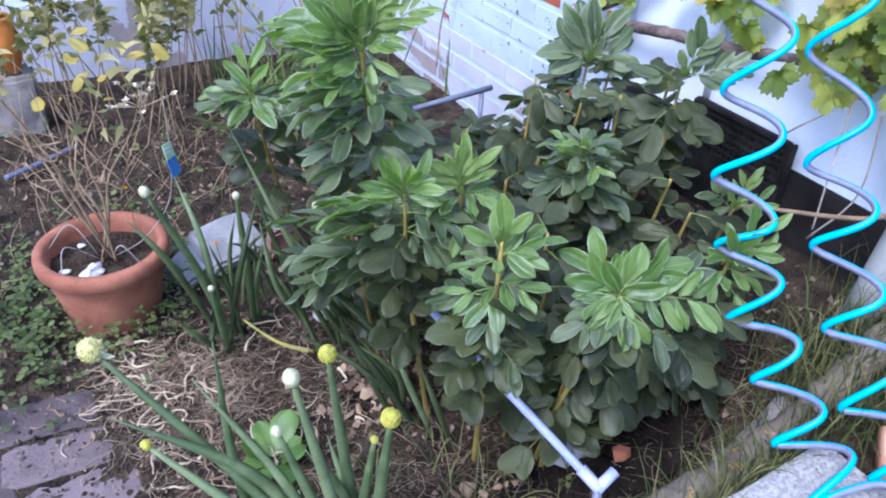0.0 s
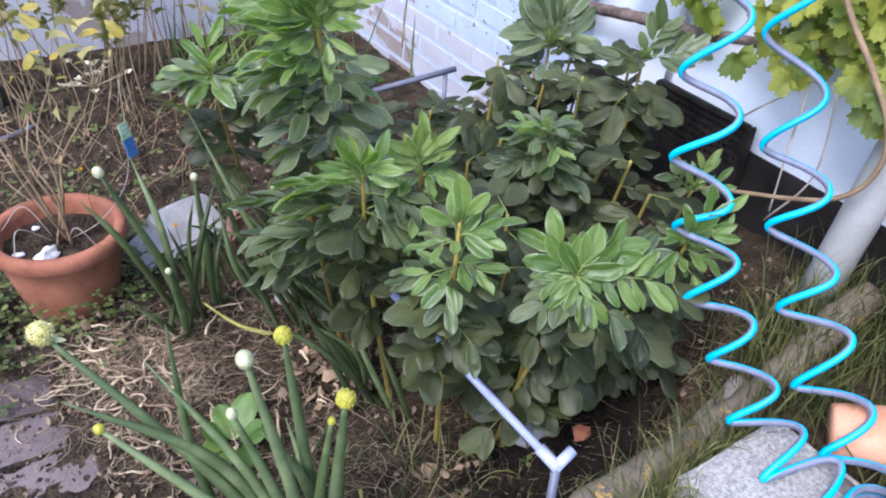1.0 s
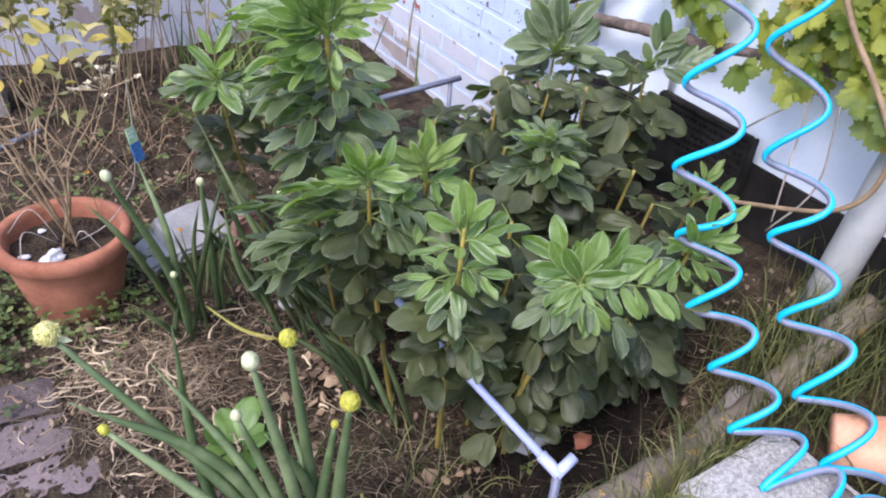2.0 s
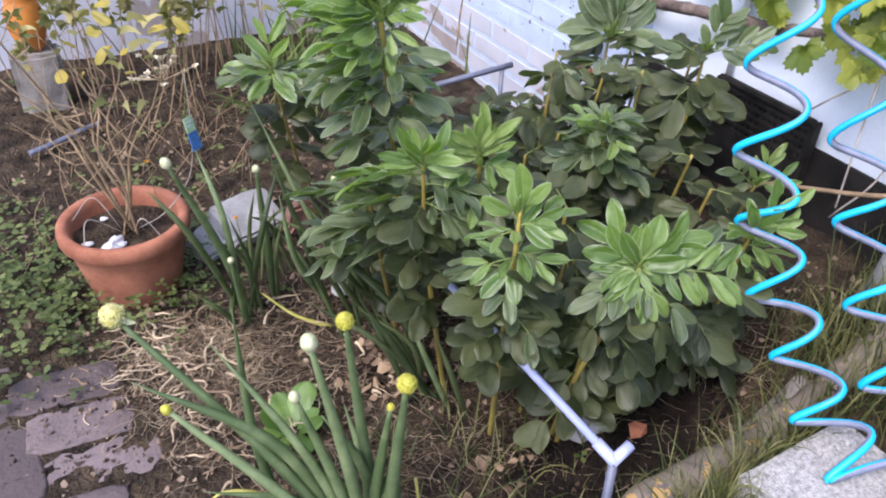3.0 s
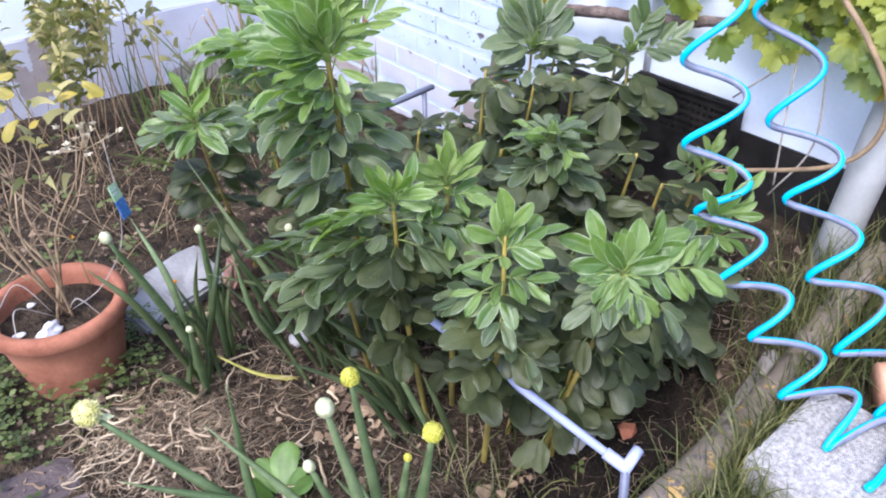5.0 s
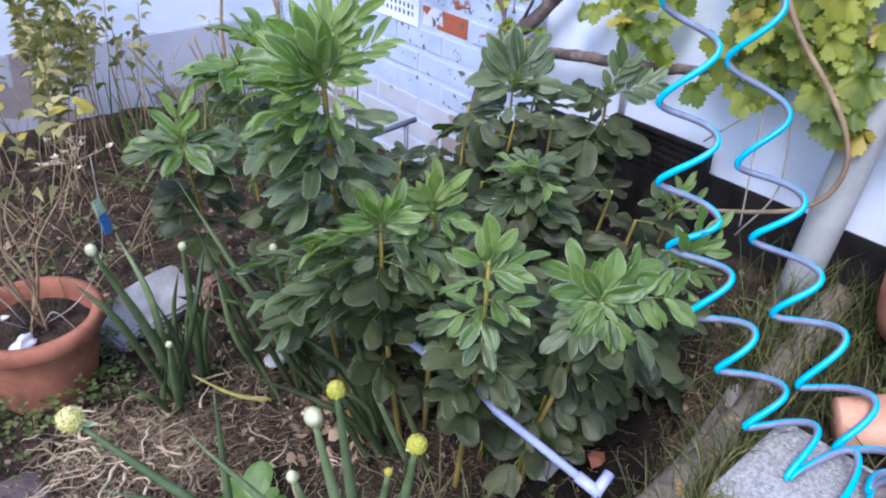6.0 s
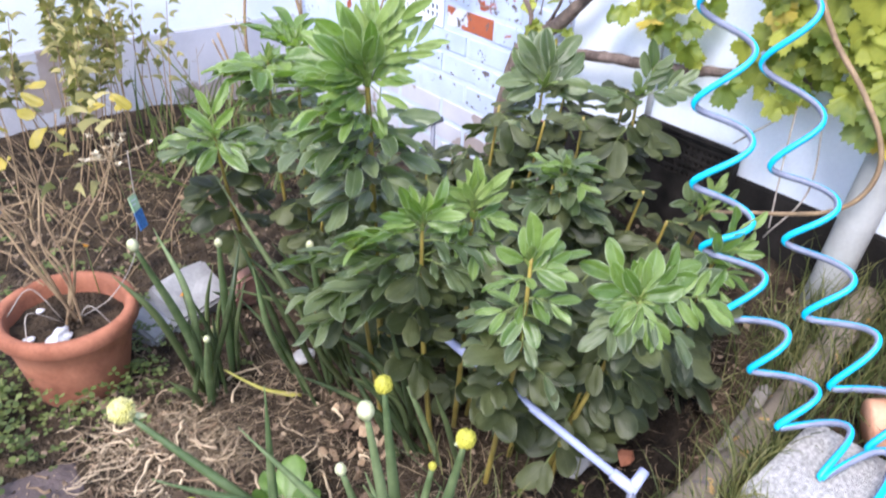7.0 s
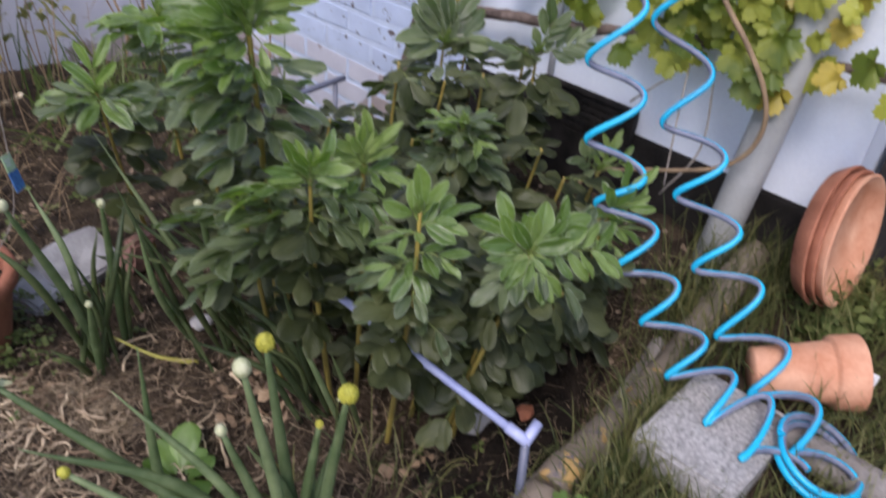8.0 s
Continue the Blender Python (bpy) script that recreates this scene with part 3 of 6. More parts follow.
# ------------------------------------------------------------------ hose
def build_hose():
    back = Vector((0.69, 0.72, 0))
    # the turning points of the two hanging lengths, left and right in turn, from the top down
    left = [(0.99, 0.93, 1.2), (1.05, 0.86, 1.1), (0.98, 0.93, 1.03), (1.05, 0.86, 0.97), (1.007, 0.93, 0.93), (1.039, 0.857, 0.88), (0.984, 0.916, 0.808), (1.023, 0.821, 0.748), (0.953, 0.866, 0.657), (0.994, 0.769, 0.614), (0.927, 0.82, 0.534), (0.965, 0.718, 0.496),
            (0.908, 0.764, 0.44), (0.948, 0.663, 0.421), (0.887, 0.69, 0.349), (0.935, 0.594, 0.354), (0.88, 0.611, 0.289), (0.921, 0.516, 0.294), (0.861, 0.533, 0.233), (0.915, 0.451, 0.265), (0.837, 0.441, 0.214), (0.922, 0.388, 0.255), (0.814, 0.368, 0.2135), (0.872, 0.288, 0.214)]
    rght = [(1.11, 0.9, 1.2), (1.19, 0.83, 1.1), (1.1, 0.91, 1.03), (1.157, 0.853, 0.954), (1.116, 0.901, 0.867), (1.156, 0.798, 0.808), (1.102, 0.845, 0.706), (1.134, 0.729, 0.642), (1.067, 0.762, 0.552), (1.099, 0.647, 0.522), (1.039, 0.688, 0.447),
            (1.066, 0.571, 0.424), (1.006, 0.603, 0.352), (1.04, 0.496, 0.359), (0.971, 0.515, 0.274), (1.008, 0.413, 0.297), (0.935, 0.42, 0.232), (0.956, 0.328, 0.265), (0.872, 0.322, 0.2145), (0.925, 0.235, 0.205)]
    hose = thing("coiled_hose", "bright cyan spiral hose, grey inside its hanging coils", "hose")
    for turns in (left, rght):
        pts = [Vector(p) for p in turns]
        n = len(pts)
        axis = [(pts[max(i - 1, 0)] + 2 * pts[i] + pts[min(i + 1, n - 1)]) / 4 for i in range(n)]
        axis[0], axis[-1] = (pts[0] + pts[1]) / 2, (pts[-1] + pts[-2]) / 2
        swing = [(pts[i] - axis[i]) * (-1) ** i for i in range(n)]
        # a smooth line down the middle of the coil, round which the hose swings
        line, wide = spline(axis, 16), spline(swing, 16)
        path, radial = [], []
        for k, (c, w) in enumerate(zip(line, wide)):
            u = math.pi * (n - 1) * k / (len(line) - 1)
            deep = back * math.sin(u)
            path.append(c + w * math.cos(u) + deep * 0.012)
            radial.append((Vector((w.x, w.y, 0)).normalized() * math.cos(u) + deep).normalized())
        # cyan on the half facing out of the coil, grey on the inner half
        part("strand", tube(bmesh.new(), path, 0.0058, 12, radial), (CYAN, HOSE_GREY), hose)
    path, radial = [], []
    for i in range(72):
        a = 2 * math.pi * i / 36 + 2.2
        off = Vector((math.cos(a), math.sin(a), 0))
        path.append(Vector((0.912, 0.288, 0.196 + 0.0125 * i / 36 + 0.02 * off.y)) + off * (0.063 + 0.004 * math.sin(i * 0.13)))
        radial.append(off)
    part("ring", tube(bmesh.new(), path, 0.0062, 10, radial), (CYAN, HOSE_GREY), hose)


build_hose()


# ------------------------------------------------------------------- pots
def build_pot():
    pot = thing("terracotta_pot", "round terracotta pot with rolled rim and dark compost", "pot", at=(0.067, 1.595, 0))
    z0 = -0.03
    prof = [(0.0, z0), (0.082, z0), (0.088, z0 + 0.01), (0.112, 0.1), (0.121, 0.142), (0.128, 0.146), (0.1335, 0.152), (0.1345, 0.168), (0.132, 0.178), (0.126, 0.182), (0.116, 0.181), (0.111, 0.175), (0.109, 0.16), (0.104, 0.12), (0.1, 0.1), (0.0, 0.1)]
    part("body", lathe(bmesh.new(), prof, 64), TERRACOTTA, pot)
    rng = random.Random(3)
    bm = bmesh.new()
    rings = []
    for r in (0.02, 0.05, 0.08, 0.1075):
        rings.append([bm.verts.new((r * math.cos(a), r * math.sin(a), 0.14 + rng.uniform(-0.006, 0.006))) for a in [2 * math.pi * k / 32 for k in range(32)]])
    for a, b in zip(rings, rings[1:]):
        for k in range(32):
            bm.faces.new((a[k], a[(k + 1) % 32], b[(k + 1) % 32], b[k])).smooth = True
    bm.faces.new(list(reversed(rings[0])))
    part("compost", bm, SOIL, pot)
    # shell and pebbles lie on the compost
    bm = bmesh.new()
    prof = [(0.001, 0.0), (0.018, 0.002), (0.024, 0.01), (0.02, 0.02), (0.009, 0.027), (0.001, 0.029)]
    lathe(bm, prof, 20)
    for v in bm.verts:
        a = math.atan2(v.co.y, v.co.x)
        v.co *= 1 + 0.12 * math.sin(7 * a) + 0.25 * noise.noise(v.co * 70)
        v.co.x *= 1.5
        v.co.z *= 0.6 + 0.3 * math.sin(2 * a)
    ob = part("shell", bm, SHELL)
    ob.matrix_basis = pose(0.035, 1.545, 0.143, 14, -10, 30) @ Matrix.Scale(0.8, 4)
    tagged(ob, "ribbed white sea shell on the compost in the pot", "shell")
    for x, y, s in ((-0.012, 1.575, 0.009), (0.05, 1.515, 0.01), (0.03, 1.66, 0.007)):
        bm = bmesh.new()
        bmesh.ops.create_icosphere(bm, subdivisions=2, radius=s)
        for v in bm.verts:
            v.co = Vector((v.co.x * 1.3, v.co.y, v.co.z * 0.7)) + 0.004 * noise.noise_vector(v.co * 60 + Vector((x * 90, y, 0)))
        ob = part("pebble", smooth(bm), SHELL)
        ob.location = (x, y, 0.146)
        tagged(ob, "small pale pebble on the compost in the pot", "pebble", "pebbles in the pot")


build_pot()


def build_pot_plant():
    plant = thing("dead_pot_plant", "dry brown potted twigs with a cream dried flower head", "plant", at=(0, 0, 0))
    rng = random.Random(11)
    for k in range(7):
        base = Vector((0.075 + rng.uniform(-0.025, 0.025), 1.6 + rng.uniform(-0.025, 0.025), 0.135))
        tip = base + Vector((rng.uniform(-0.2, 0.1), rng.uniform(-0.1, 0.16), rng.uniform(0.3, 0.62)))
        if k == 0:
            tip = Vector((0.185, 1.49, 0.53))
        kinks = [base.lerp(tip, u) + Vector((rng.gauss(0, 0.016), rng.gauss(0, 0.016), 0.02)) for u in (0.25, 0.5, 0.75)]
        bm = tube(bmesh.new(), spline([base, *kinks, tip], 5), lambda t: 0.0036 * (1 - 0.75 * t), 6)
        for j in range(4):
            s = base.lerp(tip, rng.uniform(0.35, 0.9))
            tube(bm, spline([s, s + Vector((rng.uniform(-0.06, 0.06), rng.uniform(-0.06, 0.06), rng.uniform(0.02, 0.09))), s + Vector((rng.uniform(-0.1, 0.1), rng.uniform(-0.1, 0.1), rng.uniform(0.05, 0.16)))], 4), lambda t: 0.0016 * (1 - 0.7 * t), 5)
        part("twig", bm, TWIG, plant)
    # arching light twig over the rim, and thin tangles
    for pts in (((0.09, 1.6, 0.14), (0.15, 1.57, 0.185), (0.215, 1.6, 0.24), (0.235, 1.6, 0.34), (0.24, 1.6, 0.47)), ((0.06, 1.6, 0.14), (0.0, 1.58, 0.2), (-0.02, 1.55, 0.16)), ((0.08, 1.59, 0.14), (0.1, 1.54, 0.2), (0.13, 1.53, 0.15)), ((0.06, 1.61, 0.14), (0.02, 1.63, 0.22), (-0.03, 1.64, 0.17))):
        part("twig", tube(bmesh.new(), spline(pts, 7), 0.0011, 6), TWIG_GREY, plant)
    c = Vector((0.185, 1.49, 0.53))
    head = part("flower_head", tube(bmesh.new(), spline([c - Vector((0, 0, 0.05)), c - Vector((0.004, 0, 0.02)), c], 4), 0.0016, 5), TWIG, plant, "dried cream flower head")
    for k in range(16):
        o = c + Vector((rng.gauss(0, 0.024), rng.gauss(0, 0.024), rng.gauss(0, 0.012)))
        bm = tube(bmesh.new(), [c - Vector((0, 0, 0.02)), o], 0.0006, 4)
        for j in range(5):
            d = Vector((math.cos(1.257 * j), math.sin(1.257 * j), rng.uniform(0.1, 0.7))) * rng.uniform(0.006, 0.01)
            blade(bm, o, o + d, 0.007, 0.001, 2)
        part("blossom", bm, PETAL, head)
    bm = bmesh.new()
    for k in range(16):
        p = c + Vector((rng.uniform(-0.14, 0.0), rng.uniform(-0.05, 0.08), rng.uniform(-0.05, 0.1)))
        q = p + Vector((rng.uniform(-1, 1), rng.uniform(-1, 1), rng.uniform(-0.3, 0.5))).normalized() * rng.uniform(0.025, 0.05)
        blade(bm, p, q, 0.016, 0.006, 3)
    part("foliage", bm, SHRUB_LEAF, plant)
    me = [leaf_mesh("leaf", VINE_YELLOW, 0.5, 0.15, 0.25, 0.8, rng) for _ in range(3)]
    for k in range(16):
        p = Vector((0.15, 1.67, 0.52)) + Vector((rng.gauss(0, 0.07), rng.gauss(0, 0.05), rng.gauss(0, 0.06)))
        shared("leaf", me[k % 3], plant, aim(p, (rng.uniform(-1, 1), rng.uniform(-1, 1), rng.uniform(-0.5, 0.3)), (-0.4, -0.5, 0.8), rng.uniform(0.025, 0.05)))


build_pot_plant()



def build_tag():
    tag = thing("plant_label", "blue and pale green plastic plant label hung on a twig", "plant label")
    m = Matrix.Translation((0.235, 1.585, 0.345)) @ pose(0, 0, 0, 74, 8, 48) @ Matrix.Diagonal((0.72, 0.95, 1, 1))
    for lo, hi, mat, nm in (((-0.024, -0.036, -0.001), (0.024, 0.004, 0.001), TAG_BLUE, "picture"), ((-0.024, 0.0045, -0.001), (0.022, 0.038, 0.001), TAG_GREEN, "heading")):
        bm = box(bmesh.new(), lo, hi, 0.0008)
        bmesh.ops.transform(bm, matrix=m, verts=bm.verts)
        part(nm, bm, mat, tag)
    for k in range(2):
        bm = box(bmesh.new(), (-0.018, 0.026 - 0.008 * k, 0.0012), (0.012 - 0.01 * k, 0.029 - 0.008 * k, 0.0018))
        bmesh.ops.transform(bm, matrix=m, verts=bm.verts)
        part("print_bar", bm, WHITE, tag)


build_tag()


def build_far_pots():
    prof = [(0.0, 0.0), (0.04, 0.0), (0.043, 0.004), (0.056, 0.115), (0.0565, 0.118), (0.064, 0.12), (0.0655, 0.124), (0.068, 0.16), (0.0675, 0.164), (0.061, 0.165), (0.059, 0.16), (0.054, 0.115), (0.042, 0.012), (0.0, 0.012)]
    ob = part("clay_pot", lathe(bmesh.new(), prof, 48), TERRACOTTA_PALE)
    axis = Vector((0.62, -0.77, 0.17)).normalized()
    ob.matrix_basis = Matrix.Translation((0.998, 0.45, 0.226)) @ axis.to_track_quat("Z", "Y").to_matrix().to_4x4() @ Matrix.Diagonal((0.96, 0.96, 1.05, 1))
    tagged(ob, "pale terracotta flowerpot lying on its side in the grass", "pot")
    lab = box(bmesh.new(), (-0.014, -0.03, -0.001), (0.014, 0.03, 0.001), 0.0006)
    ob = part("white_label", lab, WHITE)
    ob.matrix_basis = pose(1.115, 0.3, 0.232, 70, 10, -70) @ Matrix.Scale(0.85, 4)
    tagged(ob, "blank white plant label leaning on the clay pot", "plant label")
    prof = [(0.0, 0.0), (0.098, 0.0), (0.105, 0.004), (0.118, 0.03), (0.119, 0.034), (0.113, 0.034), (0.101, 0.01), (0.0, 0.009)]
    for k in range(3):
        ob = part("saucer", lathe(bmesh.new(), [(1.14 * r * (1.0 - 0.03 * k), z) for r, z in prof], 48), TERRACOTTA_PALE if k == 2 else TERRACOTTA)
        axis = Vector((-0.02, -0.97, 0.17)).normalized()
        ob.matrix_basis = Matrix.Translation(Vector((1.284, 0.484, 0.376)) + axis * (0.016 * k - 0.02)) @ axis.to_track_quat("Z", "Y").to_matrix().to_4x4()
        tagged(ob, "terracotta saucer on edge, leaning on the wall end", "saucer", "stacked saucers")


build_far_pots()


def build_orange_pot():
    # stand added to hold the jar up; no such block is visible
    ledge = box(bmesh.new(), (-0.06, -0.06, -0.1), (0.075, 0.06, LEDGE_Z), 0.012)
    bmesh.ops.subdivide_edges(ledge, edges=list(ledge.edges), cuts=2, use_grid_fill=True)
    for v in ledge.verts:
        v.co += 0.008 * noise.noise_vector(v.co * 18)
    ob = part("stone_block", ledge, KERB)
    ob.location = (-0.03, 2.6, 0)
    tagged(ob, "low grey stone block added as a stand for the jar", "stone")
    prof = [(0.0, 0.0), (0.03, 0.0), (0.036, 0.006), (0.052, 0.06), (0.054, 0.1), (0.046, 0.135), (0.04, 0.15), (0.044, 0.16), (0.04, 0.165), (0.034, 0.15), (0.04, 0.12), (0.044, 0.08), (0.0, 0.02)]
    ob = part("orange_jar", lathe(bmesh.new(), prof, 40), ORANGE_GLAZE)
    ob.location = (-0.02, 2.6, LEDGE_Z + 0.002)
    tagged(ob, "small orange clay jar standing on the stone block", "jar")


build_orange_pot()


# ------------------------------------------------------------- pipes, stakes
def build_stakes():
    stake = thing("blue_stake", "pale blue plastic pipe stake with a T joint", "stake")
    j = Vector((0.578, 0.599, 0.222))
    way = (Vector((0.525, 0.791, 0.287)) - j).normalized()
    part("shaft", tube(bmesh.new(), [j + way * 0.02, j + way * 0.2, j + way * 0.36], 0.0066, 14), BLUE_PIPE, stake)
    side = Vector((0.75, 0.1, 0.35)).normalized()
    down = Vector((-0.12, -0.16, -1)).normalized()
    part("t_joint", tube(bmesh.new(), [j - way * 0.004, j + way * 0.035], 0.009, 14), BLUE_PIPE, stake)
    part("arm", tube(bmesh.new(), [j - side * 0.004, j + side * 0.034], 0.0085, 14), BLUE_PIPE, stake)
    part("leg", tube(bmesh.new(), [j, j + down * 0.23], 0.007, 14), GREY_PIPE, stake)
    rod = thing("grey_rod", "blue-grey T-shaped pipe rod standing against the brick wall", "rod")
    a, b = Vector((0.8, 1.63, 0.33)), Vector((1.02, 1.6, 0.365))
    part("bar", tube(bmesh.new(), [a, b], 0.0072, 12), GREY_PIPE, rod)
    part("leg", tube(bmesh.new(), [b.lerp(a, 0.12), b.lerp(a, 0.12) + Vector((0.0, 0.0, -0.4))], 0.006, 12), GREY_PIPE, rod)
    pipe = [(-0.1, 2.28, 0.025), (-0.021, 2.313, 0.03), (0.041, 2.344, 0.035), (0.1, 2.376, 0.035)]
    tagged(part("ground_pipe", tube(bmesh.new(), spline(pipe, 8), 0.008, 12), GREY_PIPE), "pale blue pipe lying on the soil", "pipe")
    wp = [(WALL_X - 0.014, 1.22, z) for z in (0.4, 0.7, 1.2, 1.9)]
    tagged(part("wall_pipe", tube(bmesh.new(), wp, 0.008, 12), WHITE), "thin white pipe fixed up the white wall", "pipe")
    cab = [(0.57, WALL_Y - 0.012, 1.2), (0.57, WALL_Y - 0.012, 0.67), (0.578, WALL_Y - 0.03, 0.58), (0.605, WALL_Y - 0.05, 0.5), (0.614, WALL_Y - 0.06, 0.42)]
    tagged(part("cable", tube(bmesh.new(), spline(cab, 8), 0.005, 8), WIRE), "black cable hanging down the white wall", "cable")


build_stakes()


# ------------------------------------------------------------- loose stones
def build_stones():
    bm = box(bmesh.new(), (-0.085, -0.062, -0.05), (0.075, 0.055, 0.03), 0.008)
    bmesh.ops.subdivide_edges(bm, edges=list(bm.edges), cuts=2, use_grid_fill=True)
    for v in bm.verts:
        v.co += 0.007 * noise.noise_vector(v.co * 16)
    ob = part("stone_block", bm, STONE)
    ob.matrix_basis = pose(0.345, 1.685, 0.045, 30, 4, 20)
    tagged(ob, "pale grey broken stone block half sunk in the soil", "stone")
    bm = box(bmesh.new(), (-0.05, -0.04, -0.03), (0.05, 0.04, 0.025), 0.008)
    bmesh.ops.subdivide_edges(bm, edges=list(bm.edges), cuts=2, use_grid_fill=True)
    for v in bm.verts:
        v.co += 0.008 * noise.noise_vector(v.co * 20)
    ob = part("stone_block", bm, STONE)
    ob.matrix_basis = pose(0.245, 1.655, 0.02, 24, -6, 30)
    tagged(ob, "smaller grey stone beside the broken block", "stone")
    bm = box(bmesh.new(), (-0.032, -0.02, -0.045), (0.032, 0.02, 0.045), 0.008)
    bmesh.ops.subdivide_edges(bm, edges=list(bm.edges), cuts=2, use_grid_fill=True)
    for v in bm.verts:
        v.co += 0.012 * noise.noise_vector(v.co * 18)
    ob = part("brick_shard", bm, SHARD)
    ob.matrix_basis = pose(0.45, 1.62, 0.06, 10, 12, 20)
    tagged(ob, "broken reddish brick shard standing in the soil", "brick shard")
    for x, y, z, s, mat, lab in ((0.775, 0.735, 0.045, 0.016, TERRACOTTA, "small red clay shard on the soil"), (0.71, 0.8, 0.02, 0.032, STONE, "flat pale stone under the bean plants"), (0.46, 1.36, 0.02, 0.02, STONE, "round grey stone on the bed")):
        bm = bmesh.new()
        bmesh.ops.create_icosphere(bm, subdivisions=1 if mat is TERRACOTTA else 2, radius=s)
        for v in bm.verts:
            v.co = Vector((v.co.x * 1.4, v.co.y, v.co.z * 0.6)) + (0.9 if mat is TERRACOTTA else 0.4) * s * noise.noise_vector(v.co * 40)
        ob = part("pebble", bm if mat is TERRACOTTA else smooth(bm), mat)
        ob.location = (x, y, z)
        tagged(ob, lab, "stone")


build_stones()


# ------------------------------------------------------------------- leaves
leaf_rng = random.Random(5)


def leaf_set(mat, w0, w1, f0, f1, shape):
    u = leaf_rng.uniform
    return [leaf_mesh("leaf", mat, u(w0, w1), u(f0, f1), u(-0.06, 0.26), u(0.2, 1.3), leaf_rng, *shape) for _ in range(12)]


LEAVES = {
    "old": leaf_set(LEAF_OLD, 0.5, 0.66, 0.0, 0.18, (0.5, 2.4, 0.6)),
    "mid": leaf_set(LEAF_MID, 0.35, 0.46, 0.08, 0.42, (0.58, 2.3, 0.66)),
    "young": leaf_set(LEAF_YOUNG, 0.29, 0.39, 0.15, 0.55, (0.6, 2.2, 0.68)),
    "broad": leaf_set(LEAF_YOUNG, 0.38, 0.47, 0.15, 0.45, (0.55, 2.3, 0.7)),
    "tip": leaf_set(LEAF_TIP, 0.25, 0.34, 0.2, 0.55, (0.62, 1.9, 0.78)),
}

# level ways taken from the camera: to its right and towards it; and up
VIEW_RIGHT, TO_VIEWER, UP = Vector((0.84, -0.54, 0)), Vector((-0.54, -0.84, 0)), Vector((0, 0, 1))


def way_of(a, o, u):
    return VIEW_RIGHT * a + TO_VIEWER * o + UP * u


def frond(plant, bm, p, way, length, pairs, size, kind, rng, droop=0.25, face=None, lift=0.0, spread=0.75):
    """One compound leaf: a thin rachis that bends down, with pairs of leaflets that fan forward towards its end."""
    way = Vector(way).normalized()
    face = Vector(face) + UP * 0.25 if face else UP - way * 0.2
    side = way.cross(face)
    side = side.normalized() if side.length > 0.05 else way.orthogonal().normalized()

    def at(s):
        return p + way * length * s - UP * droop * length * s * s

    before = len(bm.faces)
    tube(bm, [at(s) for s in (0, 0.35, 0.7, 1)], lambda t: 0.0014 * (1 - 0.5 * t), 5)
    for f in list(bm.faces)[before:]:
        f.material_index = 1
    for k in range(pairs):
        s = 0.3 + 0.7 * k / (pairs - 1) if pairs > 1 else 1.0
        along = (way - UP * 2 * droop * s).normalized()
        nrm = side.cross(along)
        for sgn in (-1, 1):
            d = along * (0.42 + 0.6 * s + rng.uniform(-0.15, 0.15)) + side * sgn * spread * (1.0 - 0.35 * s) + nrm * (lift + rng.uniform(-0.16, 0.16))
            n = nrm + side * sgn * rng.uniform(-0.45, 0.1) + Vector([rng.uniform(-0.36, 0.36) for _ in range(3)])
            ln = size * rng.uniform(0.72, 1.0) * (1.0 - 0.12 * (1 - s))
            c = at(min(max(s + 0.06 * sgn, 0), 1)) + side * sgn * 0.002
            shared("leaf", rng.choice(LEAVES[kind]), plant, aim(c, d, n, ln, ln * rng.uniform(0.92, 1.1)))


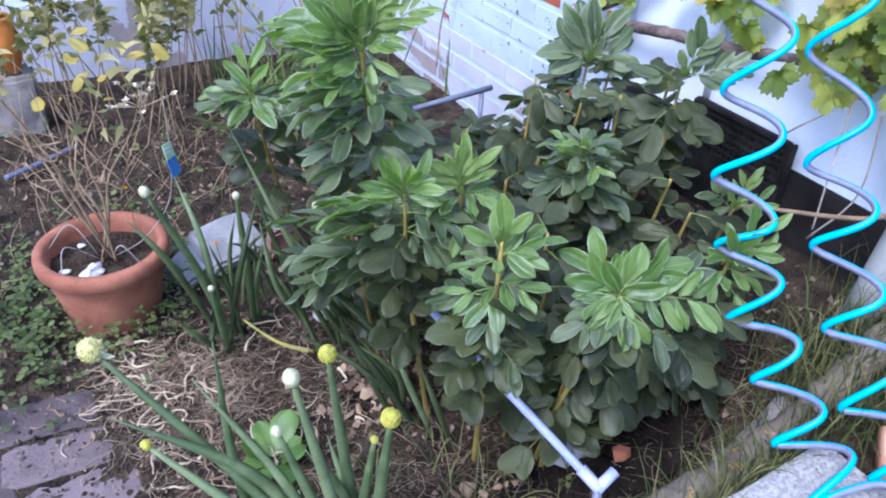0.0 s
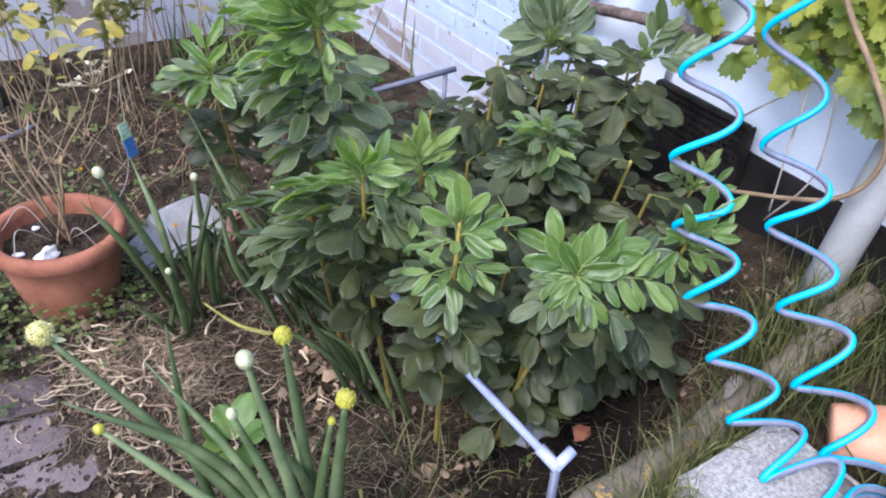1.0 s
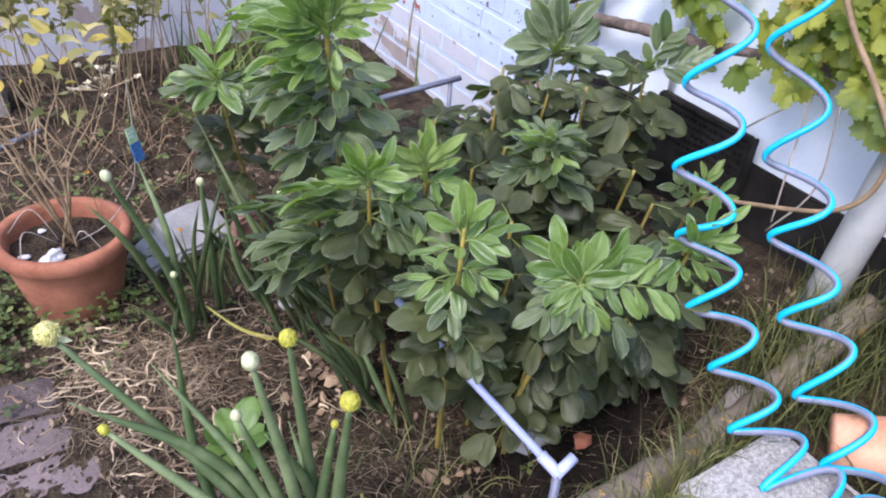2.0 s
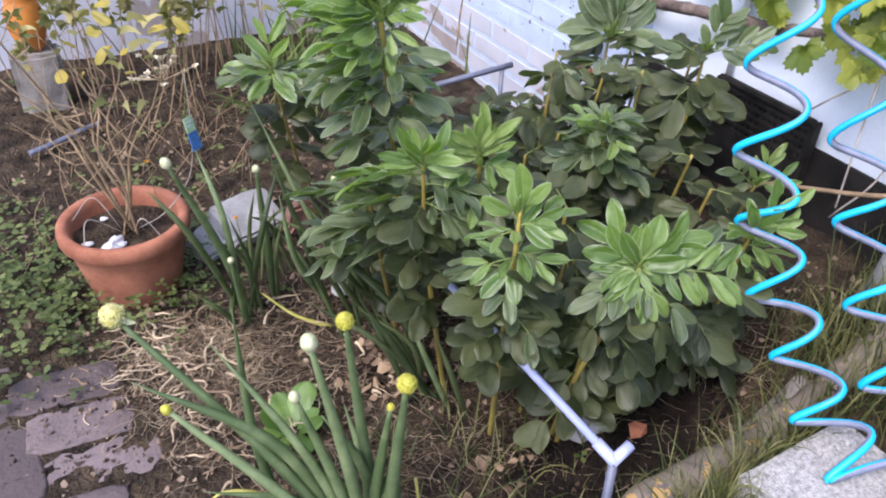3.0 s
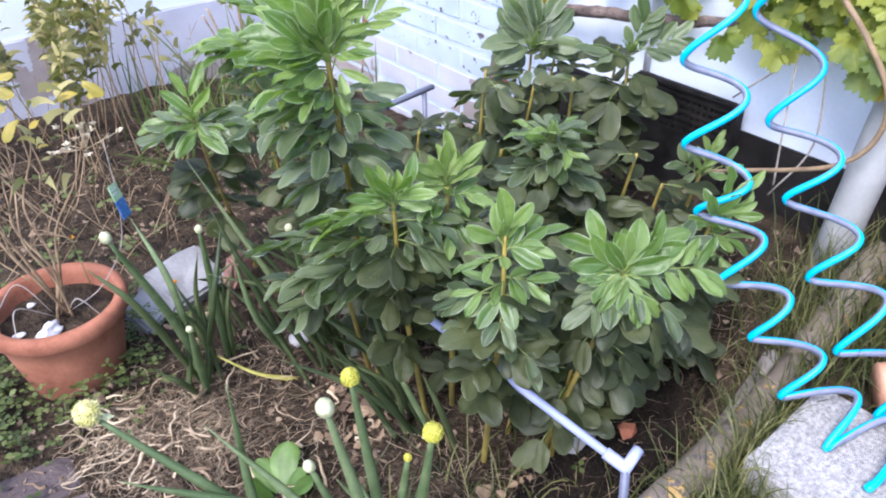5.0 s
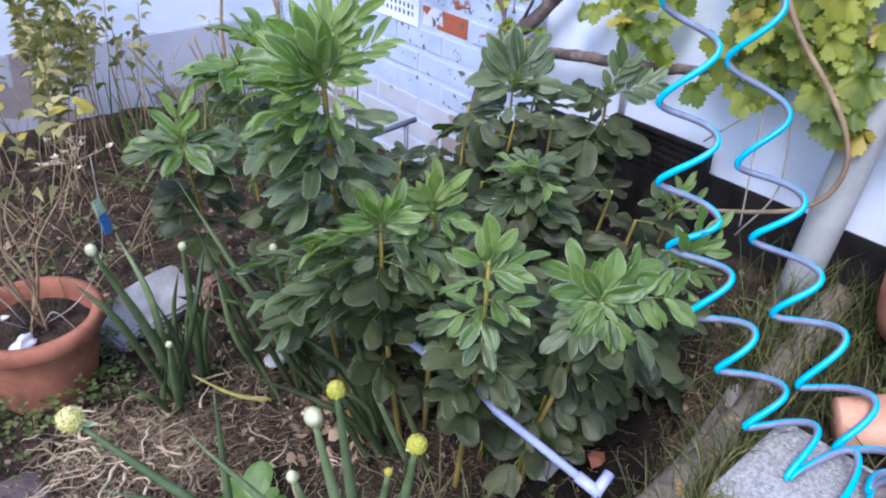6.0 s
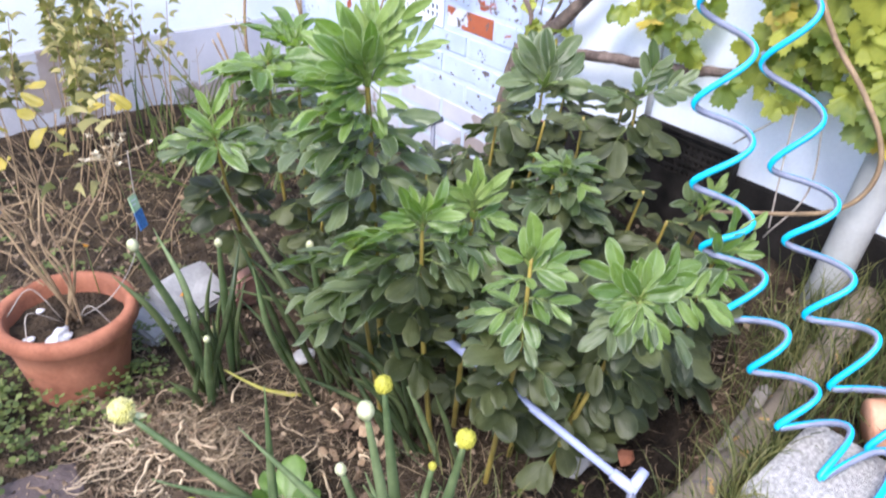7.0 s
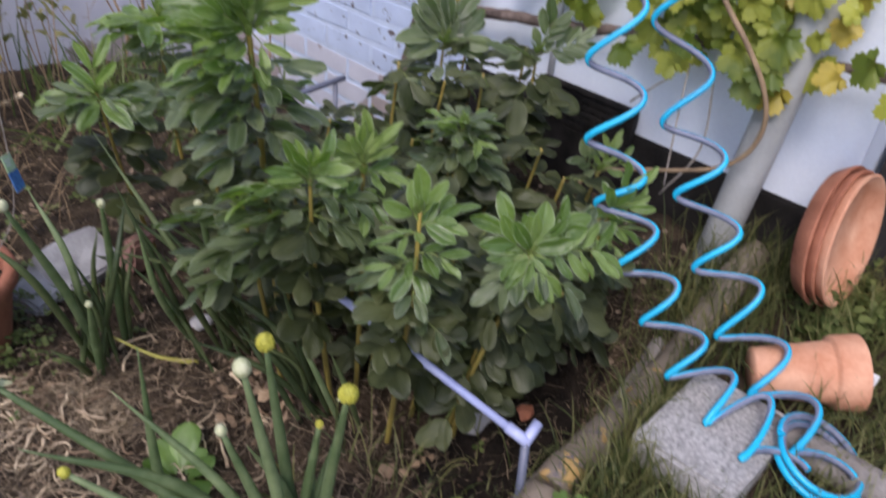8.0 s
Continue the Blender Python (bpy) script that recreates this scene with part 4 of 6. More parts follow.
def bean_plant(line, seed, label, nodes=8, size=0.055, low=0.25, high=0.8, kind="old", fronds=(), bud=0.0, thick=0.0056, bias=(0, 0, 0)):
    """A broad bean: a square stem along a line, random old leaves from low to high on it, fronds
    (place on the stem, way, length, pairs, leaflet, kind, droop, face, spread), and a bud of folded leaves."""
    rng = random.Random(seed)
    pts = [Vector(p) for p in line]
    pts[0].z = ground_z(pts[0].x, pts[0].y) - 0.02
    plant = thing("bean_plant", label, "bean plant", "bean plants")
    path = spline(pts, 14)
    n = len(path)
    bm = tube(bmesh.new(), path, lambda t: thick * (1 - 0.5 * t), 6)

    def spot(u):
        f = min(max(u, 0), 1) * (n - 1)
        i = min(int(f), n - 2)
        return path[i].lerp(path[i + 1], f - i)

    turn = rng.uniform(0, 6.28)
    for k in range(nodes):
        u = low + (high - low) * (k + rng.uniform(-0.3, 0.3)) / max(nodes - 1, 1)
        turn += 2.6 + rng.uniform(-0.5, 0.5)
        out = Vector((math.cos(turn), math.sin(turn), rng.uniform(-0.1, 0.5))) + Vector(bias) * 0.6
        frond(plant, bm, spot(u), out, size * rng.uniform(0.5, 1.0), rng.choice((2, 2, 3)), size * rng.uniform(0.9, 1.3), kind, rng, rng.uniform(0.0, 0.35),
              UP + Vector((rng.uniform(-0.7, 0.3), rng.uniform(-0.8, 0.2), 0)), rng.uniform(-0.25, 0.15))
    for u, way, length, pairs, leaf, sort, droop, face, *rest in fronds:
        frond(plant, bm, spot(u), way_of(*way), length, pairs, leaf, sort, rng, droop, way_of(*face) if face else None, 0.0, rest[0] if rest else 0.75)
    p, along = path[-1], (path[-1] - path[-3]).normalized()
    for k in range(8 if bud else 0):
        turn += 2.4
        out = Matrix.Rotation(turn, 3, along) @ along.orthogonal().normalized()
        tilt = radians(rng.uniform(8, 50))
        ln = bud * rng.uniform(0.55, 1.1)
        shared("leaf", rng.choice(LEAVES["tip"]), plant, aim(p - along * rng.uniform(0.0, 0.02), along * math.cos(tilt) + out * math.sin(tilt), along * math.sin(tilt) - out * math.cos(tilt), ln, ln * 0.9))
    part("stem", bm, BEAN_STEM, plant).data.materials.append(LEAF_STALK)
    return plant


def ring_of(u0, u1, count, start, steep0, steep1, length, pairs, leaf, kind, droop=0.25):
    """Fronds that climb a stem in a spiral and grow steeper and shorter towards its top."""
    rows = []
    for k in range(count):
        v = k / max(count - 1, 1)
        a = start + 2.4 * k
        rows.append((u0 + (u1 - u0) * v, (math.cos(a), math.sin(a), steep0 + (steep1 - steep0) * v), length * (1 - 0.4 * v), pairs, leaf * (1 - 0.25 * v), kind, droop, None))
    return rows


def build_beans():
    # the broad bright rosette at the front: one leaf across the view, others fanned towards and away from the viewer
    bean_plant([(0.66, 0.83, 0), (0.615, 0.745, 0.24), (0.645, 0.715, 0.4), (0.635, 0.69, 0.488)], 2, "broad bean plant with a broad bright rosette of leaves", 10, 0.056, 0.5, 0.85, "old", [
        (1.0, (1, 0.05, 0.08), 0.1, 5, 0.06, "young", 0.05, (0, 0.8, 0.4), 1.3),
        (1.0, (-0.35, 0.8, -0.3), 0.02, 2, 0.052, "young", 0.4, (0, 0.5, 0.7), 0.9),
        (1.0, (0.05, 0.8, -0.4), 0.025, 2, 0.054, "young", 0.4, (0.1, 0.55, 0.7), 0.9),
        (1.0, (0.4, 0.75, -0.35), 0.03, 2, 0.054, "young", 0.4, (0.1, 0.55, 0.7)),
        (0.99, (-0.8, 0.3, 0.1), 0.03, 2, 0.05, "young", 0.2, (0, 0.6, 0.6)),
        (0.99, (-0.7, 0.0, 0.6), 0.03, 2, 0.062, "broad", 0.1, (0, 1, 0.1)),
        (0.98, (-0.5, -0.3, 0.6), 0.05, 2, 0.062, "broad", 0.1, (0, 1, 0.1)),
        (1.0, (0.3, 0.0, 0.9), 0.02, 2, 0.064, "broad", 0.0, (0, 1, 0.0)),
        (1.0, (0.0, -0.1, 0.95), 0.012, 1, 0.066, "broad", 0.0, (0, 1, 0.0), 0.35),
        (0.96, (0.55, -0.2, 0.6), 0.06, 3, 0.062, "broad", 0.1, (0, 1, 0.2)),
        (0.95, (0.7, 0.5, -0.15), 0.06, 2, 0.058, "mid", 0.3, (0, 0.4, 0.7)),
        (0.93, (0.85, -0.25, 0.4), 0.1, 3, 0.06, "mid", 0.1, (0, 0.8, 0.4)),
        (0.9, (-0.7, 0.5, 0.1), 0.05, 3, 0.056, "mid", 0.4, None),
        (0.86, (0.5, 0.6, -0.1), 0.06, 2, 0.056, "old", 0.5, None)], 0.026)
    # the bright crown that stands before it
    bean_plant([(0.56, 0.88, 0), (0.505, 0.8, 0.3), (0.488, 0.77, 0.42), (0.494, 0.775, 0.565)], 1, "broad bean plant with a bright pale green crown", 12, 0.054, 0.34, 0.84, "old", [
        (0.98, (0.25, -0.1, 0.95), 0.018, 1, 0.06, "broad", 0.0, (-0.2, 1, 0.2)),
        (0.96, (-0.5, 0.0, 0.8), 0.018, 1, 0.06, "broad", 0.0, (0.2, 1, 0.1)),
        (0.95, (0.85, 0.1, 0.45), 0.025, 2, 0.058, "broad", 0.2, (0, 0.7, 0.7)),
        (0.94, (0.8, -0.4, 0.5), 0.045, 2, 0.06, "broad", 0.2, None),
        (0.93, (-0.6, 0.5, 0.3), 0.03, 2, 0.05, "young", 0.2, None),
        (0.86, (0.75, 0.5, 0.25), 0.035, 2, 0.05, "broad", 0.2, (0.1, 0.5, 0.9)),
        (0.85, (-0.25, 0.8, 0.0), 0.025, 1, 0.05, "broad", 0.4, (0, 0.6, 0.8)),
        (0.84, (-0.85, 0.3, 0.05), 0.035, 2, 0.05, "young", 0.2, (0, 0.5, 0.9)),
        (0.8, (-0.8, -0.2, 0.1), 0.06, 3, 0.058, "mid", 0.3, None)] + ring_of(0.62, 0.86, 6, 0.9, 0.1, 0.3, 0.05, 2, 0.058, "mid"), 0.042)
    # the tall plant with a bright yellow-green stem
    tall = [(u, w, ln, 3, lf * 0.86, "young", dr, fc, 0.45) for u, w, ln, lf, dr, fc in (
        (0.97, (-0.45, 0.1, 0.9), 0.045, 0.09, 0.0, (0.2, 1, 0.2)), (0.99, (-0.1, -0.1, 1), 0.045, 0.088, 0.0, (-0.2, 1, 0.1)), (0.93, (-0.8, -0.2, 0.55), 0.05, 0.095, 0.1, (0.2, 1, 0.3)), (0.98, (-0.15, 0.4, 0.9), 0.04, 0.075, 0.0, (0, 1, 0.3)),
        (0.93, (0.8, 0.2, 0.4), 0.03, 0.066, 0.05, (0, 0.7, 0.7)), (0.88, (-0.9, 0.3, 0.3), 0.07, 0.085, 0.04, (0, -0.1, 0.9)), (0.8, (-0.95, 0.1, 0.15), 0.07, 0.085, 0.04, (0, -0.3, 0.9)), (0.84, (-0.6, -0.7, 0.2), 0.06, 0.08, 0.05, None),
        (0.74, (-0.8, 0.5, 0.05), 0.07, 0.08, 0.04, (0, -0.1, 0.9)), (0.66, (-0.95, 0.25, 0.05), 0.07, 0.078, 0.08, None), (0.6, (-0.6, 0.5, 0.0), 0.06, 0.072, 0.08, None), (0.62, (0.9, 0.0, 0.1), 0.04, 0.064, 0.05, None), (0.78, (-0.7, 0.6, 0.35), 0.05, 0.082, 0.04, (0, 0.7, 0.7)), (0.7, (-0.5, 0.8, 0.2), 0.05, 0.078, 0.05, (0, 0.6, 0.8)), (0.9, (-0.6, 0.5, 0.6), 0.05, 0.085, 0.0, (0.1, 1, 0.3)))]
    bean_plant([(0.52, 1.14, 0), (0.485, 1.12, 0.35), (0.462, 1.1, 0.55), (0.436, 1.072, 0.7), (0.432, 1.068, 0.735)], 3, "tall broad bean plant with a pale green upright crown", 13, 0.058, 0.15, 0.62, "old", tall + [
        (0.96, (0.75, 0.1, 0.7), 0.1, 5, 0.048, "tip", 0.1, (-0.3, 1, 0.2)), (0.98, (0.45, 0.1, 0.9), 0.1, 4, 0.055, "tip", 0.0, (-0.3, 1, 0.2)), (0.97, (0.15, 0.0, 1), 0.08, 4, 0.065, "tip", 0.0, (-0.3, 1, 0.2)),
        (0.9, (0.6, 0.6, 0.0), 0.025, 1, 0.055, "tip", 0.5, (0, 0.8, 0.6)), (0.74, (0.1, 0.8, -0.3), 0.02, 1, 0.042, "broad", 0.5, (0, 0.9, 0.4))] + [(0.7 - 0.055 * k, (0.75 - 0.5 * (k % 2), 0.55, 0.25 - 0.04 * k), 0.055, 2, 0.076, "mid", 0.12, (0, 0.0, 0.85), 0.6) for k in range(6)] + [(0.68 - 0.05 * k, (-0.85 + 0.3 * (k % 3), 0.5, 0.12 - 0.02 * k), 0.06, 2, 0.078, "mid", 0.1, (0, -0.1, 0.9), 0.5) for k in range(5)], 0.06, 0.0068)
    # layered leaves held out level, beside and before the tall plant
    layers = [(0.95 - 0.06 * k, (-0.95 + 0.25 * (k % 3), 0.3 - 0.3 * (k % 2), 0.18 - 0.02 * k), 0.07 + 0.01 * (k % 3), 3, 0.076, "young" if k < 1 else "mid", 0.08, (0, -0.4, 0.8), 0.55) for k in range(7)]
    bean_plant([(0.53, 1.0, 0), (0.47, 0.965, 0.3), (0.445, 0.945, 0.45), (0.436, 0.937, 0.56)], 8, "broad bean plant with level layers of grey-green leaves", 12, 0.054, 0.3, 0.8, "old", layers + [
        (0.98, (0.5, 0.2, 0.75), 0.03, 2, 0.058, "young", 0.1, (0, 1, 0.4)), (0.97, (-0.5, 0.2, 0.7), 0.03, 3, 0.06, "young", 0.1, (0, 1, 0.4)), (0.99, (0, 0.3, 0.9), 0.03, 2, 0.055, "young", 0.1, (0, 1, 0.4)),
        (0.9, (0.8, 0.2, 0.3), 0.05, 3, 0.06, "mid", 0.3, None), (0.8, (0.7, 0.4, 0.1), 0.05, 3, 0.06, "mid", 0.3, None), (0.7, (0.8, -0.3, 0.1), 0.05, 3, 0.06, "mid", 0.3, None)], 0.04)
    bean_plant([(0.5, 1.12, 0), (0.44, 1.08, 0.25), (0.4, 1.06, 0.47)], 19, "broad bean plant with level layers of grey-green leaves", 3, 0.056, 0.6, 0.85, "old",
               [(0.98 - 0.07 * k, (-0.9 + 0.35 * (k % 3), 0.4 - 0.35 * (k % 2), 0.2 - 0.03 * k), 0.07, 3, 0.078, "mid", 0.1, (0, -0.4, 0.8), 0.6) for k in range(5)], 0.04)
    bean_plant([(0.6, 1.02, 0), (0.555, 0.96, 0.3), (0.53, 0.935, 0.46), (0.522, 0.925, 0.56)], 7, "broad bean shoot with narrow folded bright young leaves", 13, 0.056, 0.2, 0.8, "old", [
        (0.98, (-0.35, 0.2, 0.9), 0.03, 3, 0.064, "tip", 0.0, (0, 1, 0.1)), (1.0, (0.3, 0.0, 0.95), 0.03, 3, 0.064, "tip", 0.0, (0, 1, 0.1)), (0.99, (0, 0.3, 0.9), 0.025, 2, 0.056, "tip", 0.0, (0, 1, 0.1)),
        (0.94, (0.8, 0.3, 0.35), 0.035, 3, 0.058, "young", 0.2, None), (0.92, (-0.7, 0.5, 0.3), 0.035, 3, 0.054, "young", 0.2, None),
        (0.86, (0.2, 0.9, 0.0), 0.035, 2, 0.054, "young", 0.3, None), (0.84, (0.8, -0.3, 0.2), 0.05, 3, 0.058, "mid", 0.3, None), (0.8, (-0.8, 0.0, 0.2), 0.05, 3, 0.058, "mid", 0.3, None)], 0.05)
    # plants further back
    bean_plant([(0.86, 1.1, 0), (0.83, 1.04, 0.3), (0.817, 1.006, 0.515)], 6, "broad bean plant with an open grey-green rosette", 14, 0.06, 0.3, 0.85, "old",
               ring_of(0.84, 1.0, 9, 0.4, 0.1, 0.9, 0.05, 3, 0.074, "mid") + ring_of(0.95, 1.0, 4, 1.2, 0.5, 1.2, 0.05, 2, 0.06, "young"), 0.04)
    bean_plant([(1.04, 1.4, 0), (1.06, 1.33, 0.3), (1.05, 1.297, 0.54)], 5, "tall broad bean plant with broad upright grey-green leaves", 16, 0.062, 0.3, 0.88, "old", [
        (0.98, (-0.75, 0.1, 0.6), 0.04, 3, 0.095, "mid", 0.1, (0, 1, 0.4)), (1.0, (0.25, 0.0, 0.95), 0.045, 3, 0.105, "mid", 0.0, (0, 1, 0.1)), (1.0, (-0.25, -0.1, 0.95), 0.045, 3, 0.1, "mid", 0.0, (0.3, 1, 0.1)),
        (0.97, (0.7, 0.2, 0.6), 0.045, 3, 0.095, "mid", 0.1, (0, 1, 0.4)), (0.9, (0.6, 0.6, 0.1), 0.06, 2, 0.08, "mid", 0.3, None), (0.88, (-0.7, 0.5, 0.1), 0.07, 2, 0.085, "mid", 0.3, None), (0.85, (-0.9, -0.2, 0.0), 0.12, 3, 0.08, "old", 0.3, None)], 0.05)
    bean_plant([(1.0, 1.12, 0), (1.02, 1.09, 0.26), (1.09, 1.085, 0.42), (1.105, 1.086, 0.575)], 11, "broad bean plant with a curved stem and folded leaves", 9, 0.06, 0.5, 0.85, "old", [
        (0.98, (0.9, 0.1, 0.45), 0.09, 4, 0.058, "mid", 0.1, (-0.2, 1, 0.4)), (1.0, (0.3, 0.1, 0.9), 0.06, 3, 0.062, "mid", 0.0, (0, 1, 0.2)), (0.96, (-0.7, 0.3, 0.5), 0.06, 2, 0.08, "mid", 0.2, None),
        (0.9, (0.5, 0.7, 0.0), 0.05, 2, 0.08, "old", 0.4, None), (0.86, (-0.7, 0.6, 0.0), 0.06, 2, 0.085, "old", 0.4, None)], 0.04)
    bean_plant([(0.53, 1.7, 0), (0.46, 1.65, 0.25), (0.418, 1.608, 0.455)], 4, "broad bean plant with long level leaves before the shrub", 7, 0.07, 0.4, 0.8, "old",
               [(0.97, (math.cos(a), math.sin(a), 0.25), 0.045, 3, 0.095, "young" if k % 2 else "mid", 0.25, None) for k, a in enumerate((0.2, 1.3, 2.6, 3.6, 4.9))] + [(1.0, (0, 0, 1), 0.05, 2, 0.08, "young", 0.0, (0, 1, 0.2))], 0.05)
    bean_plant([(0.75, 1.95, 0), (0.7, 1.9, 0.3), (0.68, 1.864, 0.5)], 12, "broad bean plant with pale leaves near the white wall", 10, 0.074, 0.4, 0.85, "mid",
               [(0.97 - 0.02 * k, (math.cos(a), math.sin(a), 0.35), 0.07, 3, 0.115, "young", 0.2, None) for k, a in enumerate((0.4, 1.9, 3.0, 3.6, 4.4))], 0.06)
    bean_plant([(0.8, 1.9, 0), (0.76, 1.86, 0.3), (0.747, 1.843, 0.53)], 15, "slim broad bean plant with an upright pale tip", 8, 0.068, 0.45, 0.88, "mid",
               [(0.98, (math.cos(a), math.sin(a), 0.9), 0.06, 3, 0.1, "young", 0.1, None) for a in (0.8, 2.6, 3.4, 4.6)], 0.07)
    bean_plant([(0.62, 1.55, 0), (0.58, 1.52, 0.25), (0.56, 1.5, 0.45)], 16, "broad bean plant with dull grey-green leaves in the back row", 9, 0.066, 0.35, 0.9, "old",
               [(0.97, (math.cos(a), math.sin(a), 0.4), 0.06, 2, 0.085, "mid", 0.2, None) for a in (0.2, 1.6, 2.9, 4.5)], 0.045)
    bean_plant([(0.99, 1.54, 0), (0.99, 1.52, 0.15), (0.985, 1.5, 0.28)], 31, "low broad bean plant before the brick wall", 8, 0.06, 0.4, 1.0, "old",
               [(0.97, (math.cos(a), math.sin(a), 0.5), 0.05, 2, 0.07, "mid", 0.2, None) for a in (0.3, 1.8, 3.2, 4.7)])
    # young shoots at the end of the bed
    bean_plant([(0.95, 0.84, 0), (0.935, 0.775, 0.28), (0.928, 0.745, 0.425)], 9, "young broad bean shoot with yellowish green leaves", 4, 0.05, 0.4, 0.75, "old", [
        (1.0, (0.35, 0.1, 0.9), 0.05, 2, 0.07, "young", 0.0, (0, 1, 0.1)), (0.97, (0.7, 0.2, 0.6), 0.04, 2, 0.06, "young", 0.1, (0, 1, 0.5)), (0.93, (-0.3, 0.5, 0.7), 0.04, 2, 0.058, "young", 0.2, None),
        (0.92, (0.0, 0.2, 0.9), 0.04, 2, 0.06, "young", 0.1, (0, 1, 0.2)), (0.9, (0.8, 0.4, 0.1), 0.03, 2, 0.055, "broad", 0.2, None), (0.86, (-0.6, 0.6, 0.0), 0.03, 2, 0.052, "broad", 0.3, None), (0.8, (0.5, 0.7, 0.0), 0.035, 2, 0.05, "young", 0.3, None)], 0.045)
    bean_plant([(1.04, 0.94, 0), (1.045, 0.89, 0.25), (1.051, 0.856, 0.42)], 10, "small broad bean shoot with a fan of narrow tips", 5, 0.05, 0.4, 0.8, "old", [
        (1.0, (0.1, 0.1, 0.95), 0.05, 3, 0.045, "tip", 0.0, (0, 1, 0.1)), (0.98, (-0.6, 0.2, 0.7), 0.06, 3, 0.045, "mid", 0.1, (0, 1, 0.2)), (0.98, (0.7, 0.2, 0.6), 0.05, 2, 0.045, "young", 0.1, (0, 1, 0.2))], 0.03)
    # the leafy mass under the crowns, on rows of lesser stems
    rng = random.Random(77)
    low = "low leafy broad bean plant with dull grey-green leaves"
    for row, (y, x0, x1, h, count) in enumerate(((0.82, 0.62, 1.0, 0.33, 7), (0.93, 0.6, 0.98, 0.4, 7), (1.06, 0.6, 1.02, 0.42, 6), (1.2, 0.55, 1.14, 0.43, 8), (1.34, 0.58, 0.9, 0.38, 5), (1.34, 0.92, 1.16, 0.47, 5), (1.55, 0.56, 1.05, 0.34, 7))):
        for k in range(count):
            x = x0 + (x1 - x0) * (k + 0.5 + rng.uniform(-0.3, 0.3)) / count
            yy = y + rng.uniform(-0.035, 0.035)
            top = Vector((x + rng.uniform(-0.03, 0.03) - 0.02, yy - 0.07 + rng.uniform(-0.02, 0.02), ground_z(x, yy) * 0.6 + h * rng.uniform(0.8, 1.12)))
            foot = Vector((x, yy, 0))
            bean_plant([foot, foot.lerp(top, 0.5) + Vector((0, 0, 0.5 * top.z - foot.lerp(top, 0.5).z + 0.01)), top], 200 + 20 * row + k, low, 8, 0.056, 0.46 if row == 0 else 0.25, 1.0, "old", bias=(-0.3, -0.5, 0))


build_beans()


# -------------------------------------------------------------------- onions
def onion_clump(name, base, label, seed, leaves, heads=(), lean=(0, 0, 0), spread=0.1, height=0.4, thick=0.007, tips=(), foot=0.022, mat=None, arcs=()):
    rng = random.Random(seed)
    plant = thing(name, label, "onion plant", "onion clumps")
    base = Vector(base)
    ends = [Vector(t) for t in tips]
    for k in range(leaves):
        a = rng.uniform(0, 6.28)
        ends.append(base + Vector(lean) * rng.uniform(0.5, 1.2) + Vector((math.cos(a) * spread * rng.uniform(0.3, 1.2), math.sin(a) * spread * rng.uniform(0.3, 1.2), height * rng.uniform(0.55, 1.05))))
    for k, e in enumerate(ends):
        s = base + Vector((rng.uniform(-foot, foot), rng.uniform(-foot, foot), 0))
        s.z = ground_z(s.x, s.y) - 0.01
        mid = s.lerp(e, 0.5) + Vector((rng.uniform(-0.02, 0.02), rng.uniform(-0.02, 0.02), 0.1 * (e - s).length)) + (Vector((s.x, s.y, e.z)) - e) * rng.uniform(0.05, 0.22)
        r = thick * rng.uniform(0.75, 1.15)
        part("leaf", tube(bmesh.new(), spline([s, mid, e], 9), lambda t, r=r: r * (0.75 + 0.45 * math.sin(3.1 * min(t * 1.05, 1)) - 0.68 * t ** 3), 9), mat or ONION, plant)
    for k, (a, b, c) in enumerate(arcs):
        r = thick * rng.uniform(0.9, 1.25)
        a = Vector((a[0], a[1], ground_z(a[0], a[1]) - 0.01))
        part("leaf", tube(bmesh.new(), spline([a, b, c], 10), lambda t, r=r: r * (0.8 + 0.4 * math.sin(3.1 * min(t * 1.05, 1)) - 0.72 * t ** 3), 9), mat or (ONION_STALK if k % 3 == 1 else ONION), plant)
    for (x, y, z), r, white in heads:
        e = Vector((x, y, z))
        s = base + Vector((rng.uniform(-0.02, 0.02), rng.uniform(-0.02, 0.02), 0))
        s.z = ground_z(s.x, s.y) - 0.01
        mid = s.lerp(e, 0.5) + (Vector((s.x, s.y, e.z)) - e) * 0.1
        way = (e - mid).normalized()
        stalk = part("stalk", tube(bmesh.new(), spline([s, mid, e], 10), lambda t: 0.0075 * (0.85 + 0.4 * math.sin(3 * t) - 0.5 * t ** 2), 10), ONION_STALK, plant)
        bm = bmesh.new()
        bmesh.ops.create_icosphere(bm, subdivisions=4, radius=r)
        for v in bm.verts:
            d = v.co.normalized()
            v.co *= 1 + (0.02 if white else 0.10) * noise.noise(d * (3 if white else 9)) + (0.05 * max(0, d.z) ** 3)
            v.co.z *= 1.25 if white else 1.1
        if not white:
            for k in range(130):
                d = Vector((rng.gauss(0, 1), rng.gauss(0, 1), rng.gauss(0, 1))).normalized()
                bmesh.ops.create_icosphere(bm, subdivisions=1, radius=r * 0.13, matrix=Matrix.Translation(Vector((d.x, d.y, d.z * 1.1)) * r * 1.0))
        if r > 0.012:
            for k in range(260):
                d = Vector((rng.gauss(0, 1), rng.gauss(0, 1), rng.gauss(0, 1))).normalized()
                blade(bm, d * r * 0.9, d * r * rng.uniform(1.15, 1.4), 0.002, 0.0, 2)
        if not white and r > 0.009:
            bract = bmesh.new()
            for k in range(3):
                d = Vector((math.cos(k * 1.1), math.sin(k * 1.1), 0))
